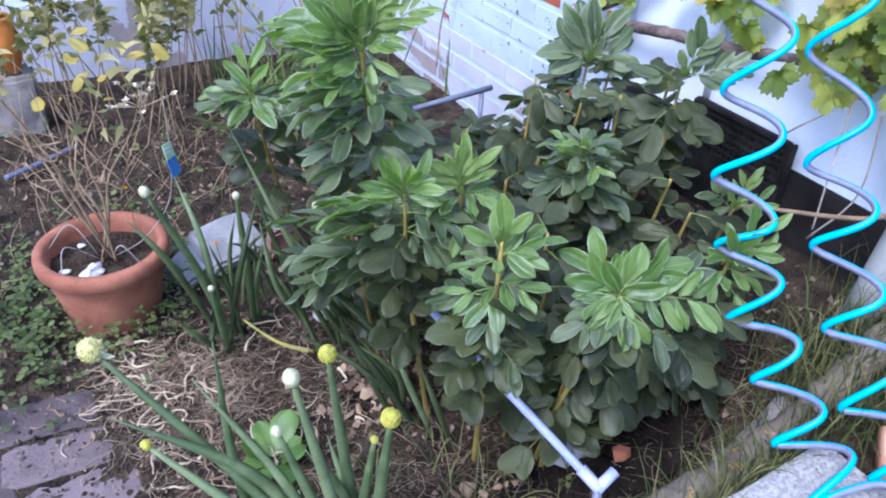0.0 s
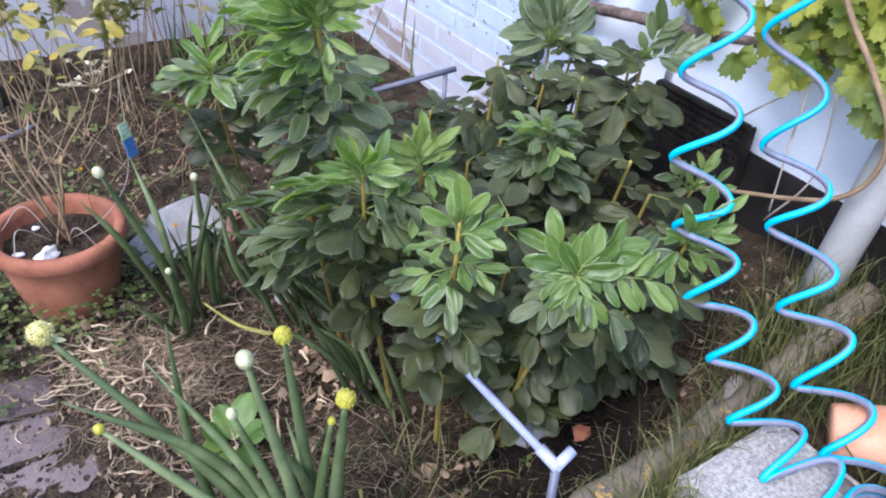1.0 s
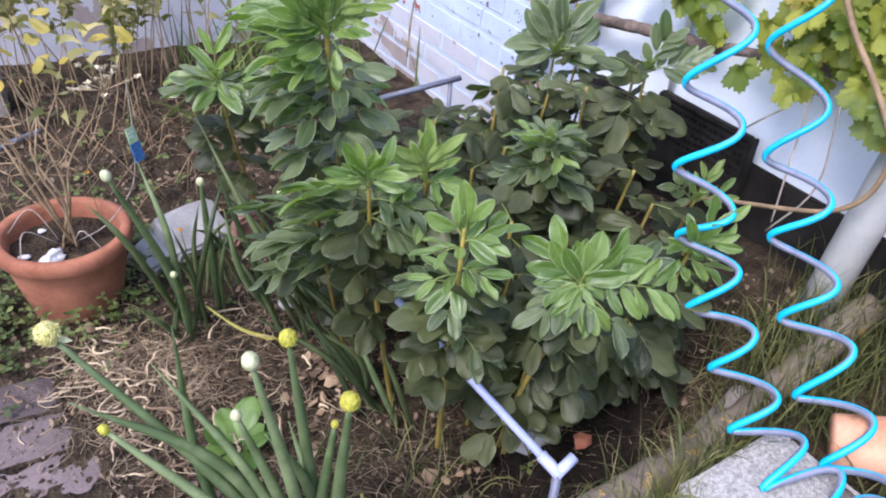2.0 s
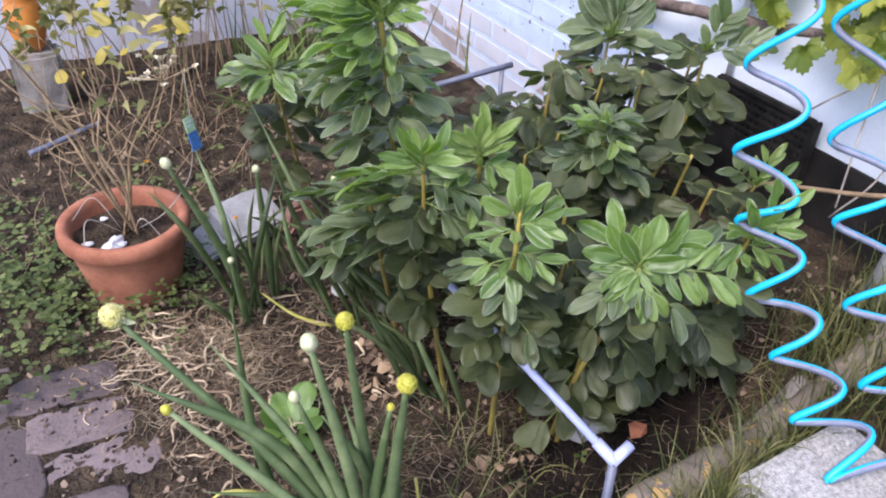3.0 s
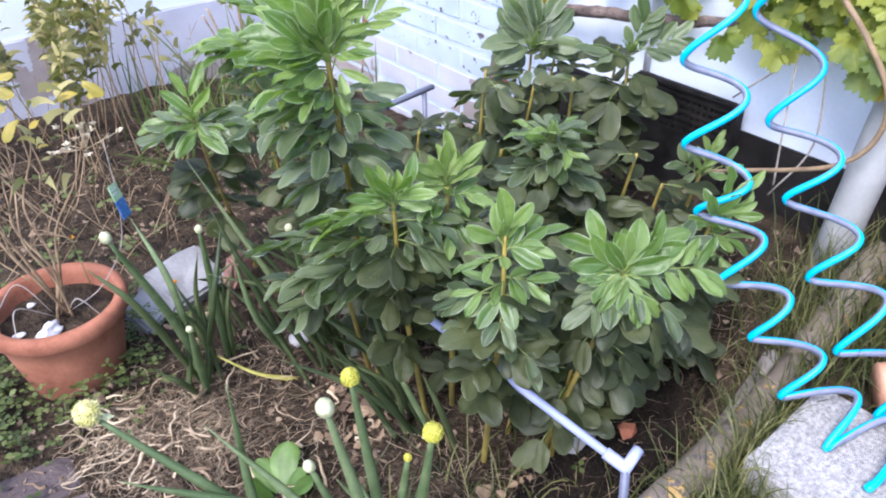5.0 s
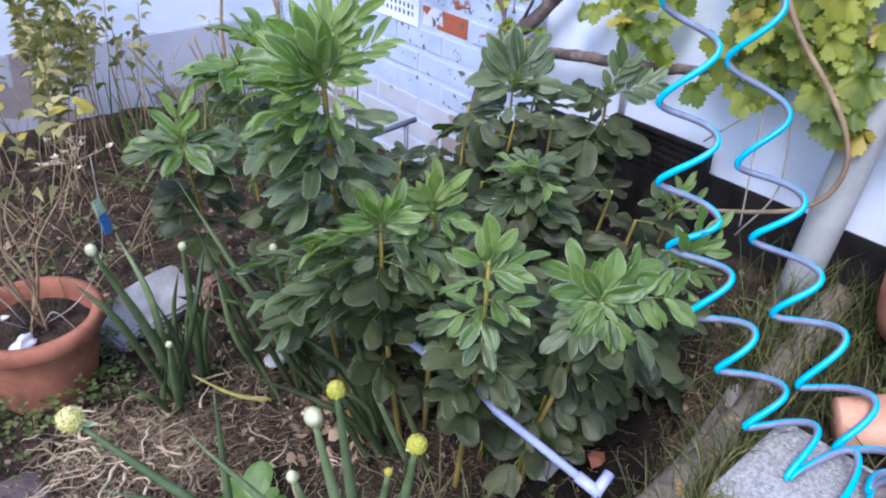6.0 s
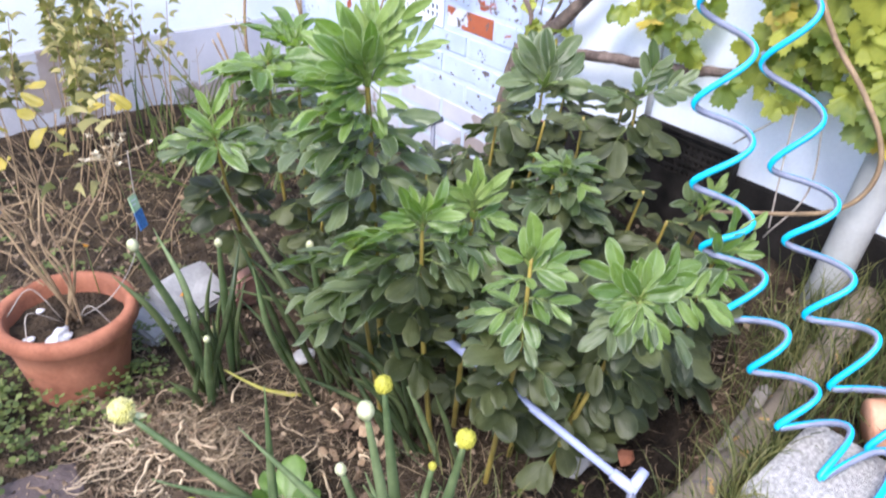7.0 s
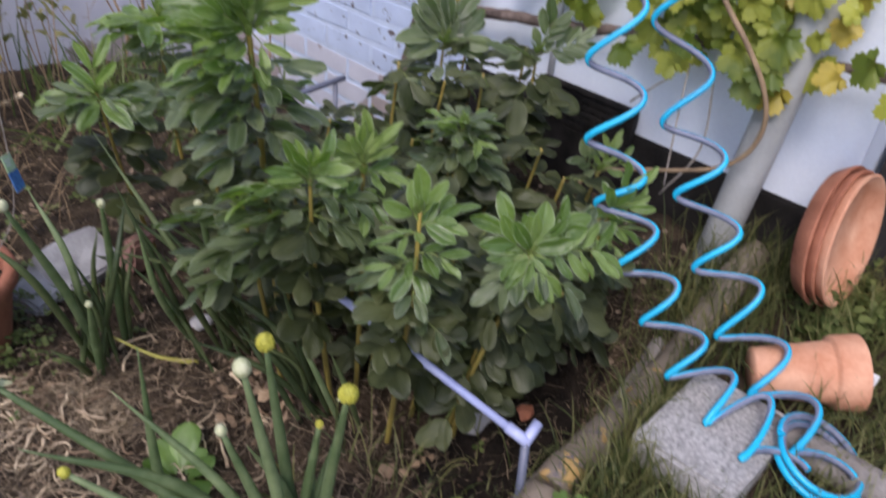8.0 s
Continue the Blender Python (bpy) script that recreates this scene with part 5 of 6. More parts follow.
                blade(bract, e + way * r * 0.1, e + d * r * 1.1 - way * r * rng.uniform(0.2, 0.9), r * 0.9, 0.0, 4)
            part("bract", smooth(bract), HEAD_WHITE, stalk, "torn papery white bud skin")
        head = part("flower_head", smooth(bm), HEAD_WHITE if white else HEAD_CREAM if r > 0.012 else HEAD_GREEN, stalk, "papery white bud" if white else "round yellow-green flower head")
        head.matrix_basis = Matrix.Translation(e + way * r * 0.8) @ way.to_track_quat("Z", "Y").to_matrix().to_4x4()
    return plant


def build_onions():
    dry = thing("withered_leaf", "curled yellow withered onion leaf by the front clump", "leaf")
    for pts in (((0.25, 0.74, 0.01), (0.15, 0.8, 0.14), (0.08, 0.83, 0.17), (0.045, 0.835, 0.13), (0.055, 0.82, 0.07)), ((0.25, 0.75, 0.01), (0.13, 0.8, 0.1), (0.07, 0.8, 0.12), (0.04, 0.8, 0.08))):
        part("strip", tube(bmesh.new(), spline(pts, 8), lambda t: 0.0038 * (1 - 0.8 * t), 6), ONION_DRY, dry)
    for pts in (((0.305, 0.735, 0.02), (0.33, 0.72, 0.035), (0.36, 0.71, 0.02)), ((0.35, 0.77, 0.115), (0.34, 0.73, 0.07), (0.335, 0.712, 0.02))):
        part("strip", tube(bmesh.new(), spline(pts, 8), lambda t: 0.0028 * (1 - 0.6 * t), 6), ONION_DRY, dry)
    part("strip", tube(bmesh.new(), spline(((0.401, 1.275, 0.0), (0.335, 1.31, 0.03), (0.282, 1.384, 0.06)), 8), lambda t: 0.006 * (1 - 0.7 * t), 7), ONION_DRY, dry)
    onion_clump("onion_clump", (0.262, 0.735, 0), "flowering onion clump with hollow green stalks and round heads", 1, 5, [((0.245, 0.76, 0.475), 0.0105, False), ((0.183, 0.705, 0.512), 0.0098, True), ((0.267, 0.637, 0.475), 0.0105, False), ((0.005, 0.965, 0.41), 0.0145, False), ((0.169, 0.737, 0.405), 0.0068, True), ((0.034, 0.862, 0.325), 0.0066, False), ((0.277, 0.702, 0.372), 0.0048, False), ((0.222, 0.7, 0.165), 0.0055, False)], (-0.06, 0.05, 0), 0.1, 0.33, 0.0075, foot=0.04, tips=((0.1, 0.86, 0.42), (-0.012, 0.82, 0.09), (0.05, 0.82, 0.2), (0.0, 0.9, 0.36), (0.2, 0.74, 0.36), (0.31, 0.72, 0.3)), arcs=[((0.17, 0.83, 0), (0.135, 0.85, 0.22), (0.129, 0.838, 0.486))], mat=ONION_STALK)
    onion_clump("onion_clump", (0.245, 1.37, 0), "clump of dark green onion leaves beside the pot", 2, 5, [((0.143, 1.315, 0.43), 0.0092, True), ((0.208, 1.23, 0.265), 0.0062, True)], (-0.02, 0.03, 0), 0.07, 0.26, 0.005, foot=0.05, arcs=[((0.25, 1.4, 0), (0.16, 1.31, 0.28), (0.103, 1.328, 0.385)), ((0.25, 1.41, 0), (0.228, 1.345, 0.27), (0.208, 1.416, 0.398)), ((0.27, 1.427, 0), (0.285, 1.31, 0.25), (0.348, 1.366, 0.362)), ((0.23, 1.37, 0), (0.19, 1.3, 0.1), (0.15, 1.29, 0.16))])
    onion_clump("onion_clump", (0.345, 1.45, 0), "thin dark onion leaves before the stone block", 5, 6, [((0.305, 1.371, 0.352), 0.0072, True)], (-0.02, -0.03, 0), 0.06, 0.28, 0.0045, foot=0.05)
    onion_clump("onion_clump", (0.47, 1.26, 0), "clump of long arching onion leaves beside the beans", 3, 9, [((0.4, 1.2, 0.4), 0.007, True)], (-0.16, 0.08, 0), 0.05, 0.4, 0.0052, foot=0.06, arcs=[((0.521, 1.28, 0), (0.377, 1.2, 0.27), (0.302, 1.34, 0.508)), ((0.43, 1.347, 0), (0.33, 1.24, 0.22), (0.308, 1.239, 0.373)), ((0.5, 1.24, 0), (0.4, 1.19, 0.18), (0.36, 1.2, 0.32)), ((0.46, 1.28, 0), (0.38, 1.24, 0.2), (0.32, 1.26, 0.36))])
    onion_clump("onion_clump", (0.49, 1.03, 0), "clump of leaning onion leaves under the beans", 4, 8, (), (-0.13, 0.06, 0), 0.04, 0.33, 0.0054, foot=0.04, arcs=[((0.526, 1.049, 0.0), (0.44, 0.97, 0.22), (0.407, 0.979, 0.381)), ((0.52, 0.96, 0.0), (0.46, 0.95, 0.16), (0.43, 0.97, 0.26)), ((0.5, 1.0, 0.0), (0.43, 1.0, 0.15), (0.37, 1.03, 0.27)), ((0.54, 0.93, 0.0), (0.49, 0.91, 0.14), (0.46, 0.92, 0.24))])


build_onions()


# --------------------------------------------------------------- grape vine
def lobed_leaf(mat, rng):
    """A vine leaf, 1 across: five toothed lobes, slightly cupped."""
    bm = bmesh.new()
    n = 40
    centre = bm.verts.new((0, 0.12, 0))
    ring, inner = [], []
    for k in range(n):
        a = 2 * math.pi * k / n - math.pi / 2
        lobes = 0.36 + 0.12 * abs(math.cos(2.5 * (a - math.pi / 2))) + 0.028 * math.sin(k * math.pi)
        tooth = 0.035 * (1 if k % 2 else -1)
        r = (lobes + tooth) * (1 - 0.6 * max(0, -math.sin(a)) ** 8)
        z = -0.22 * r * r + 0.05 * math.sin(3 * a + 1) + rng.uniform(-0.015, 0.015)
        ring.append(bm.verts.new((r * math.cos(a), 0.12 + r * math.sin(a) + 0.2, z)))
        inner.append(bm.verts.new((0.5 * r * math.cos(a), 0.12 + 0.5 * (r * math.sin(a) + 0.2), z * 0.3 + 0.02 * math.cos(5 * a))))
    for k in range(n):
        bm.faces.new((centre, inner[k], inner[(k + 1) % n])).smooth = True
        bm.faces.new((inner[k], ring[k], ring[(k + 1) % n], inner[(k + 1) % n])).smooth = True
    me = bpy.data.meshes.new("leaf")
    bm.to_mesh(me)
    bm.free()
    me.materials.append(mat)
    return me


def build_vine():
    vine = thing("grape_vine", "grape vine with gnarled bare trunk and yellow-green lobed leaves", "vine")
    X = WALL_X - 0.06
    limbs = [([(1.2, 1.62, 0.1), (1.27, 1.64, 0.35), (X, 1.62, 0.5), (X, 1.49, 0.6), (X, 1.35, 0.755), (X, 1.28, 0.87), (X, 1.2, 1.1)], 0.02, "trunk"),
             ([(X, 1.63, 0.49), (X, 1.43, 0.535), (X, 1.26, 0.562), (X, 1.1, 0.585), (X, 0.99, 0.61), (X, 0.8, 0.64), (X, 0.62, 0.663), (X, 0.5, 0.671)], 0.014, "limb"),
             ([(X, 1.61, 0.53), (X, 1.6, 0.6), (X, 1.74, 0.71), (X, 1.94, 0.72)], 0.0065, "branch"),
             ([(X, 1.55, 0.56), (X, 1.5, 0.66), (X, 1.52, 0.85)], 0.005, "branch"),
             ([(X, 1.7, 0.68), (X, 1.66, 0.78), (X, 1.72, 0.95)], 0.004, "branch")]
    for pts, r, nm in limbs:
        bm = tube(bmesh.new(), spline(pts, 10), lambda t, r=r: r * (1.05 - 0.45 * t), 10)
        for v in bm.verts:
            v.co += 0.0045 * noise.noise_vector(v.co * 30)
        part(nm, bm, VINE_BARK, vine)
    cane = [(1.2, 0.86, 1.0), (1.19, 0.83, 0.85), (1.185, 0.775, 0.76), (1.18, 0.7, 0.688), (1.195, 0.655, 0.62), (1.2, 0.637, 0.56), (1.2, 0.65, 0.5), (1.195, 0.69, 0.455), (1.18, 0.755, 0.425), (1.15, 0.86, 0.39), (1.12, 0.92, 0.36), (1.12, 1.0, 0.2)]
    part("cane", tube(bmesh.new(), spline(cane, 8), lambda t: 0.0055 - 0.0016 * t, 8), CANE_BARK, vine)
    rng = random.Random(21)
    for pts in (((1.25, 0.83, 0.62), (1.24, 0.82, 0.5), (1.22, 0.8, 0.36)), ((1.26, 0.78, 0.6), (1.25, 0.76, 0.45), (1.23, 0.81, 0.33)), ((1.22, 0.92, 0.5), (1.2, 0.87, 0.55), (1.2, 0.84, 0.58))):
        part("shoot", tube(bmesh.new(), spline(pts, 6), 0.0019, 6), TWIG_GREY, vine)
    for k in range(14):
        p = Vector((X + rng.uniform(-0.02, 0.02), rng.uniform(1.55, 1.95), rng.uniform(0.55, 0.72)))
        q = p + Vector((rng.uniform(-0.03, 0.02), rng.gauss(0, 0.07), rng.uniform(0.04, 0.16)))
        mid = p.lerp(q, 0.5) + Vector((0, rng.gauss(0, 0.02), rng.gauss(0, 0.02)))
        part("twig", tube(bmesh.new(), spline([p, mid, q], 5), lambda t: 0.0026 * (1 - 0.6 * t), 6), VINE_BARK, vine)
    meshes = [lobed_leaf(VINE_YELLOW if k > 11 else VINE_LEAF, rng) for k in range(13)]
    spots = []
    for _ in range(200):
        y, z = rng.gauss(0.77, 0.12), rng.gauss(0.8, 0.12)
        if z < 0.6 + max(0, 0.7 - y) * 0.3 or z > 1.15:
            continue
        spots.append((rng.uniform(1.2, 1.31), y, z, 0.066))
    for _ in range(26):
        spots.append((rng.uniform(1.26, 1.31), rng.gauss(1.16, 0.07), rng.gauss(0.72, 0.05), 0.06))
    for _ in range(12):
        spots.append((rng.uniform(1.26, 1.31), rng.gauss(1.97, 0.06), rng.gauss(0.75, 0.03), 0.06))
    for _ in range(10):
        spots.append((rng.uniform(1.26, 1.31), rng.gauss(1.55, 0.06), rng.gauss(0.56, 0.04), 0.055))
    for _ in range(3):
        spots.append((1.26 + rng.uniform(-0.02, 0.02), 0.52 + rng.gauss(0, 0.05), 0.68 + rng.gauss(0, 0.04), 0.07))
    for x, y, z, s in spots:
        way = Vector((rng.uniform(-0.5, 0.1), rng.uniform(-0.7, 0.7), rng.uniform(-1, 0.1)))
        nrm = Vector((-1, rng.uniform(-0.6, 0.4), rng.uniform(0.1, 0.9)))
        shared("leaf", rng.choice(meshes), vine, aim((x, y, z), way, nrm, s * rng.uniform(0.6, 1.35)))


build_vine()


# ----------------------------------------------------- shrub and dry canes
def build_shrub():
    rng = random.Random(31)
    shrub = thing("shrub", "thin-stemmed shrub with sparse olive and bronze leaves", "shrub")
    lf = bmesh.new()
    for k in range(40):
        b = Vector((rng.uniform(-0.05, 0.95) if k > 24 else rng.uniform(0.02, 0.62), rng.uniform(2.35, 2.75), 0))
        b.z = ground_z(b.x, b.y)
        t = b + Vector((rng.gauss(0, 0.06), rng.gauss(0, 0.05), rng.uniform(0.3, 0.52)))
        line = spline([b, b.lerp(t, 0.5) + Vector((rng.uniform(-0.03, 0.03), rng.uniform(-0.03, 0.03), 0)), t], 6)
        part("stem", tube(bmesh.new(), line, lambda u: 0.0026 * (1 - 0.6 * u), 5), TWIG, shrub)
        for j in range(34 if b.x < 0.55 else 8):
            p = line[min(len(line) - 1, int((0.58 + 0.42 * rng.random() ** 0.7) * len(line)))]
            d = Vector((rng.uniform(-1, 1), rng.uniform(-1, 1), rng.uniform(-0.2, 0.8))).normalized()
            blade(lf, p + d * 0.01, p + d * rng.uniform(0.03, 0.062), rng.uniform(0.013, 0.028), 0.006, 4)
    part("foliage", lf, SHRUB_LEAF, shrub)
    for pts, r in (([(1.1, 2.86, 0.1), (1.106, 2.88, 0.3), (1.152, 2.9, 0.63), (1.16, 2.9, 1.1)], 0.006), ([(1.33, 2.8, 0.1), (1.33, 2.85, 0.29), (1.26, 2.88, 0.63), (1.2, 2.9, 1.0)], 0.007), ([(1.34, 2.84, 0.1), (1.335, 2.86, 0.35), (1.325, 2.88, 0.7), (1.32, 2.9, 1.0)], 0.004), ([(1.3, 2.37, 0.1), (1.315, 2.36, 0.3), (1.335, 2.24, 0.62)], 0.0035), ([(0.88, 2.6, 0.05), (0.92, 2.62, 0.2), (0.9, 2.66, 0.34)], 0.004), ([(0.98, 2.6, 0.05), (0.92, 2.63, 0.2), (0.88, 2.66, 0.32)], 0.003)):
        tagged(part("garden_cane", tube(bmesh.new(), spline(pts, 6), r, 7), TWIG), "thin dry cane leaning against the wall", "cane", "dry canes")
    bm = bmesh.new()
    for k in range(150):
        b = Vector((0.8 + rng.gauss(0, 0.16), 2.4 + rng.gauss(0, 0.16), 0.05))
        blade(bm, b, b + Vector((rng.gauss(0, 0.08), rng.gauss(0, 0.06), rng.uniform(0.12, 0.3))), 0.008, 0.01, 4)
    tagged(part("leafy_tuft", bm, WEED), "tuft of dark narrow leaves before the white wall", "plant", kind="stuff")


build_shrub()


# --------------------------------------------------------------- low growth
def build_low_growth():
    rng = random.Random(41)
    bm = bmesh.new()
    for k in range(6500):
        x = rng.uniform(0.45, 1.4)
        y = edge_y(x) + (rng.gauss(0.0, 0.045) if rng.random() < 0.45 else -rng.uniform(0.0, 0.5))
        if 0.735 < x < 0.98 and 0.335 < y < 0.52:
            continue
        z = ground_z(x, y)
        if x > 0.62 and y > edge_y(x) - 0.04 and rng.random() < 0.65:
            continue
        if x > 0.98 and y > 0.45 and rng.random() < 0.5:
            continue
        h = rng.uniform(0.03, 0.11) * (1.3 if x > 1.0 else 1)
        if x < 0.7 and y > edge_y(x) - 0.05 and rng.random() < 0.75:
            continue
        blade(bm, (x, y, z - 0.005), (x + rng.gauss(0, 0.035), y + rng.gauss(0, 0.035), z + h), rng.uniform(0.002, 0.0042), 0.01, 4)
    for k in range(520):
        x, y = rng.gauss(1.15, 0.1), rng.gauss(0.62, 0.07)
        if y < edge_y(x) - 0.1 or x > 1.33:
            continue
        z = ground_z(x, y)
        blade(bm, (x, y, z - 0.005), (x + rng.gauss(0, 0.05), y + rng.gauss(0, 0.05), z + rng.uniform(0.06, 0.2)), rng.uniform(0.0018, 0.0034), 0.02, 4)
    for k in range(420):
        x, y = rng.uniform(0.6, 0.92), 0
        y = edge_y(x) + rng.gauss(-0.055, 0.03)
        if 0.735 < x < 0.98 and 0.335 < y < 0.515:
            continue
        z = ground_z(x, y)
        blade(bm, (x, y, z - 0.005), (x + rng.gauss(0, 0.045), y + rng.gauss(0.01, 0.045), z + rng.uniform(0.05, 0.13)), rng.uniform(0.0016, 0.0032), 0.022, 5)
    tagged(part("grass", bm, GRASS), "long unmown green and straw-coloured grass beside the bed", "grass", kind="stuff")
    bm = bmesh.new()
    for k in range(150):
        x, y = rng.uniform(0.25, 0.75), rng.uniform(0.6, 0.95)
        blade(bm, (x, y, ground_z(x, y)), (x + rng.gauss(0, 0.05), y + rng.gauss(0, 0.05), ground_z(x, y) + rng.uniform(0.03, 0.13)), rng.uniform(0.002, 0.0045), 0.02, 4)
    for k in range(26):
        x, y = rng.gauss(0.42, 0.07), rng.gauss(0.66, 0.06)
        blade(bm, (x, y, ground_z(x, y)), (x + rng.gauss(0.02, 0.07), y + rng.gauss(0, 0.06), ground_z(x, y) + rng.uniform(0.08, 0.22)), rng.uniform(0.003, 0.006), 0.03, 6)
    tagged(part("bed_grass", bm, GRASS), "scattered grass blades in the bed", "grass", kind="stuff")
    # trefoil weeds round the pot and by the path
    bm = bmesh.new()

    def sprig(x, y, h, s):
        z = ground_z(x, y)
        c = Vector((x, y, z + h))
        a0 = rng.uniform(0, 6.28)
        for j in range(3):
            a = a0 + j * 2.094
            d = Vector((math.cos(a), math.sin(a), rng.uniform(-0.4, 0.5)))
            side = Vector((-math.sin(a), math.cos(a), 0)) * s * 0.42
            p0, p1, p2 = c, c + d * s * 0.6, c + d * s
            v = [bm.verts.new(q) for q in (p0, p1 + side, p2 + side * 0.45, p2 - side * 0.45, p1 - side)]
            bm.faces.new(v).smooth = True

    for k in range(780):
        if rng.random() < 0.5:
            a, r = rng.uniform(0, 6.28), 0.1 + abs(rng.gauss(0, 0.09))
            x, y = 0.067 + math.cos(a) * r, 1.6 + math.sin(a) * r - 0.02
            if (x - 0.067) ** 2 + (y - 1.595) ** 2 < 0.011:
                continue
        else:
            x, y = rng.gauss(-0.22, 0.12), rng.gauss(1.72, 0.16)
        sprig(x, y, rng.uniform(0.004, 0.075), (rng.uniform(0.006, 0.017) if x > -0.08 else rng.uniform(0.007, 0.024)) * rng.uniform(0.7, 1))
    for k in range(40):
        sprig(rng.uniform(0.0, 0.5), rng.uniform(1.6, 2.1), rng.uniform(0.005, 0.04), rng.uniform(0.01, 0.02))
    for k in range(7):
        sprig(rng.gauss(0.55, 0.1), rng.gauss(0.72, 0.07), rng.uniform(0.01, 0.04), rng.uniform(0.01, 0.02))
    for k in range(150):
        sprig(rng.gauss(1.27, 0.07), rng.gauss(0.4, 0.035), rng.uniform(0.01, 0.06), rng.uniform(0.012, 0.026))
    for k in range(60):
        sprig(rng.uniform(-0.1, 0.9), rng.uniform(1.9, 2.75), rng.uniform(0.005, 0.06), rng.uniform(0.01, 0.026))
    tagged(part("weeds", bm, WEED), "low green trefoil weeds round the pot and path", "weeds", kind="stuff")
    # a broad-leaved seedling behind the front onions
    dock = thing("dock_seedling", "small broad-leaved bright green seedling behind the onions", "plant")
    me = [leaf_mesh("leaf", DOCK, 0.62, 0.12, 0.2, 0.6, rng) for _ in range(3)]
    for k in range(8):
        a = 0.8 * k
        shared("leaf", me[k % 3], dock, aim((0.23 + 0.012 * math.cos(a), 1.03 + 0.012 * math.sin(a), 0.01), (math.cos(a), math.sin(a), rng.uniform(0.5, 1.9)), (-math.cos(a), -math.sin(a), 0.7), rng.uniform(0.045, 0.085)))
    seedling = thing("lobed_seedling", "small bright green seedling with lobed leaves by the edging", "plant")
    me = [lobed_leaf(DOCK, rng) for _ in range(2)]
    for k in range(4):
        a = 1.6 * k
        shared("leaf", me[k % 2], seedling, aim((0.56 + 0.012 * math.cos(a), 0.487 + 0.012 * math.sin(a), ground_z(0.56, 0.487) + 0.05 + 0.008 * k), (math.cos(a), math.sin(a), 0.2), (-0.2, -0.3, 1), 0.032))
    part("stem", tube(bmesh.new(), [(0.56, 0.487, ground_z(0.56, 0.487) - 0.01), (0.56, 0.487, ground_z(0.56, 0.487) + 0.075)], 0.0015, 6), DOCK, seedling)
    # dry fibres: a fine curling tangle, and thicker pale pieces on the heap
    def fibre(bm, x, y, length, r, lift, sides):
        p = Vector((x, y, rough_z(x, y) + rng.uniform(0.001, lift)))
        a, pts, turn = rng.uniform(0, 6.28), [], rng.gauss(0, 0.3)
        rise = rng.gauss(0, 0.12)
        for i in range(6):
            pts.append(p.copy())
            a += turn + rng.gauss(0, 0.35)
            p += Vector((math.cos(a), math.sin(a), rise + rng.gauss(0, 0.15))) * length / 5
            p.z = max(p.z, rough_z(p.x, p.y) + 0.001)
        tube(bm, pts, lambda t: r * (1 - 0.7 * t), sides)

    bm = bmesh.new()
    for k in range(3000):
        if k < 1100:
            x, y = rng.gauss(0.15, 0.08), rng.gauss(1.28, 0.08)
        elif k < 2000:
            x, y = rng.uniform(0.03, 0.62), rng.uniform(0.72, 1.4)
        elif k < 2350:
            x, y = rng.uniform(0.55, 1.12), rng.uniform(0.6, 0.84)
        else:
            x, y = rng.uniform(0.0, 1.2), rng.uniform(0.62, 2.3)
        fibre(bm, x, y, rng.uniform(0.03, 0.11), rng.uniform(0.0004, 0.0011), 0.02, 3)
    tagged(part("dry_fibres", bm, STRAW), "fine tangle of dry brown fibres over the bed", "straw", kind="stuff")
    bm = bmesh.new()
    for k in range(300):
        x, y = (rng.gauss(0.09, 0.065), rng.gauss(1.33, 0.06)) if k < 190 else (rng.uniform(0.06, 0.45), rng.uniform(0.95, 1.4))
        fibre(bm, x, y, rng.uniform(0.02, 0.09), rng.choice((0.001, 0.0014, 0.002, 0.0032)) * rng.uniform(0.8, 1.2), 0.03, 6)
    for k in range(14):
        fibre(bm, rng.gauss(0.13, 0.06), rng.gauss(1.26, 0.07), rng.uniform(0.04, 0.1), rng.uniform(0.0022, 0.0042), 0.05, 7)
    tagged(part("dry_stems", bm, STRAW_PALE), "curled pale dry stems heaped on the bed", "straw", kind="stuff")
    bm = bmesh.new()
    for k in range(110):
        x, y = (rng.uniform(-0.15, 0.45), rng.uniform(1.75, 2.3)) if k < 45 else (rng.uniform(0.2, 1.1), rng.uniform(2.0, 2.75))
        p = Vector((x, y, ground_z(x, y) - 0.01))
        q = p + Vector((rng.gauss(0, 0.09), rng.gauss(0, 0.09), rng.uniform(0.03, 0.22)))
        r = rng.uniform(0.0008, 0.002)
        tube(bm, spline([p, p.lerp(q, 0.5) + Vector((rng.gauss(0, 0.015), rng.gauss(0, 0.015), 0.02)), q], 4), lambda t: r * (1 - 0.6 * t), 4)
        for j in range(2):
            c = p.lerp(q, rng.uniform(0.4, 0.9))
            tube(bm, [c, c + Vector((rng.gauss(0, 0.03), rng.gauss(0, 0.03), rng.uniform(0.01, 0.05)))], r * 0.5, 3)
    tagged(part("dry_stalks", bm, TWIG), "dry brown weed stalks standing in the back soil", "dry weeds", kind="stuff")
    # flakes of bark and leaf
    def flake(bm, x, y, s, lift):
        c = Vector((x, y, rough_z(x, y) + lift))
        m = Euler([rng.gauss(0, 0.6), rng.gauss(0, 0.6), rng.uniform(0, 6.28)]).to_matrix()
        long = rng.uniform(0.35, 0.9)
        vs = []
        for i in range(6):
            a = i * 1.047 + rng.uniform(-0.3, 0.3)
            r = s * rng.uniform(0.6, 1.1)
            vs.append(bm.verts.new(c + m @ Vector((r * math.cos(a), r * long * math.sin(a), 0.25 * s * math.cos(2 * a) * rng.uniform(0.4, 1.4)))))
        mid = bm.verts.new(c + m @ Vector((0, 0, rng.uniform(-0.15, 0.2) * s)))
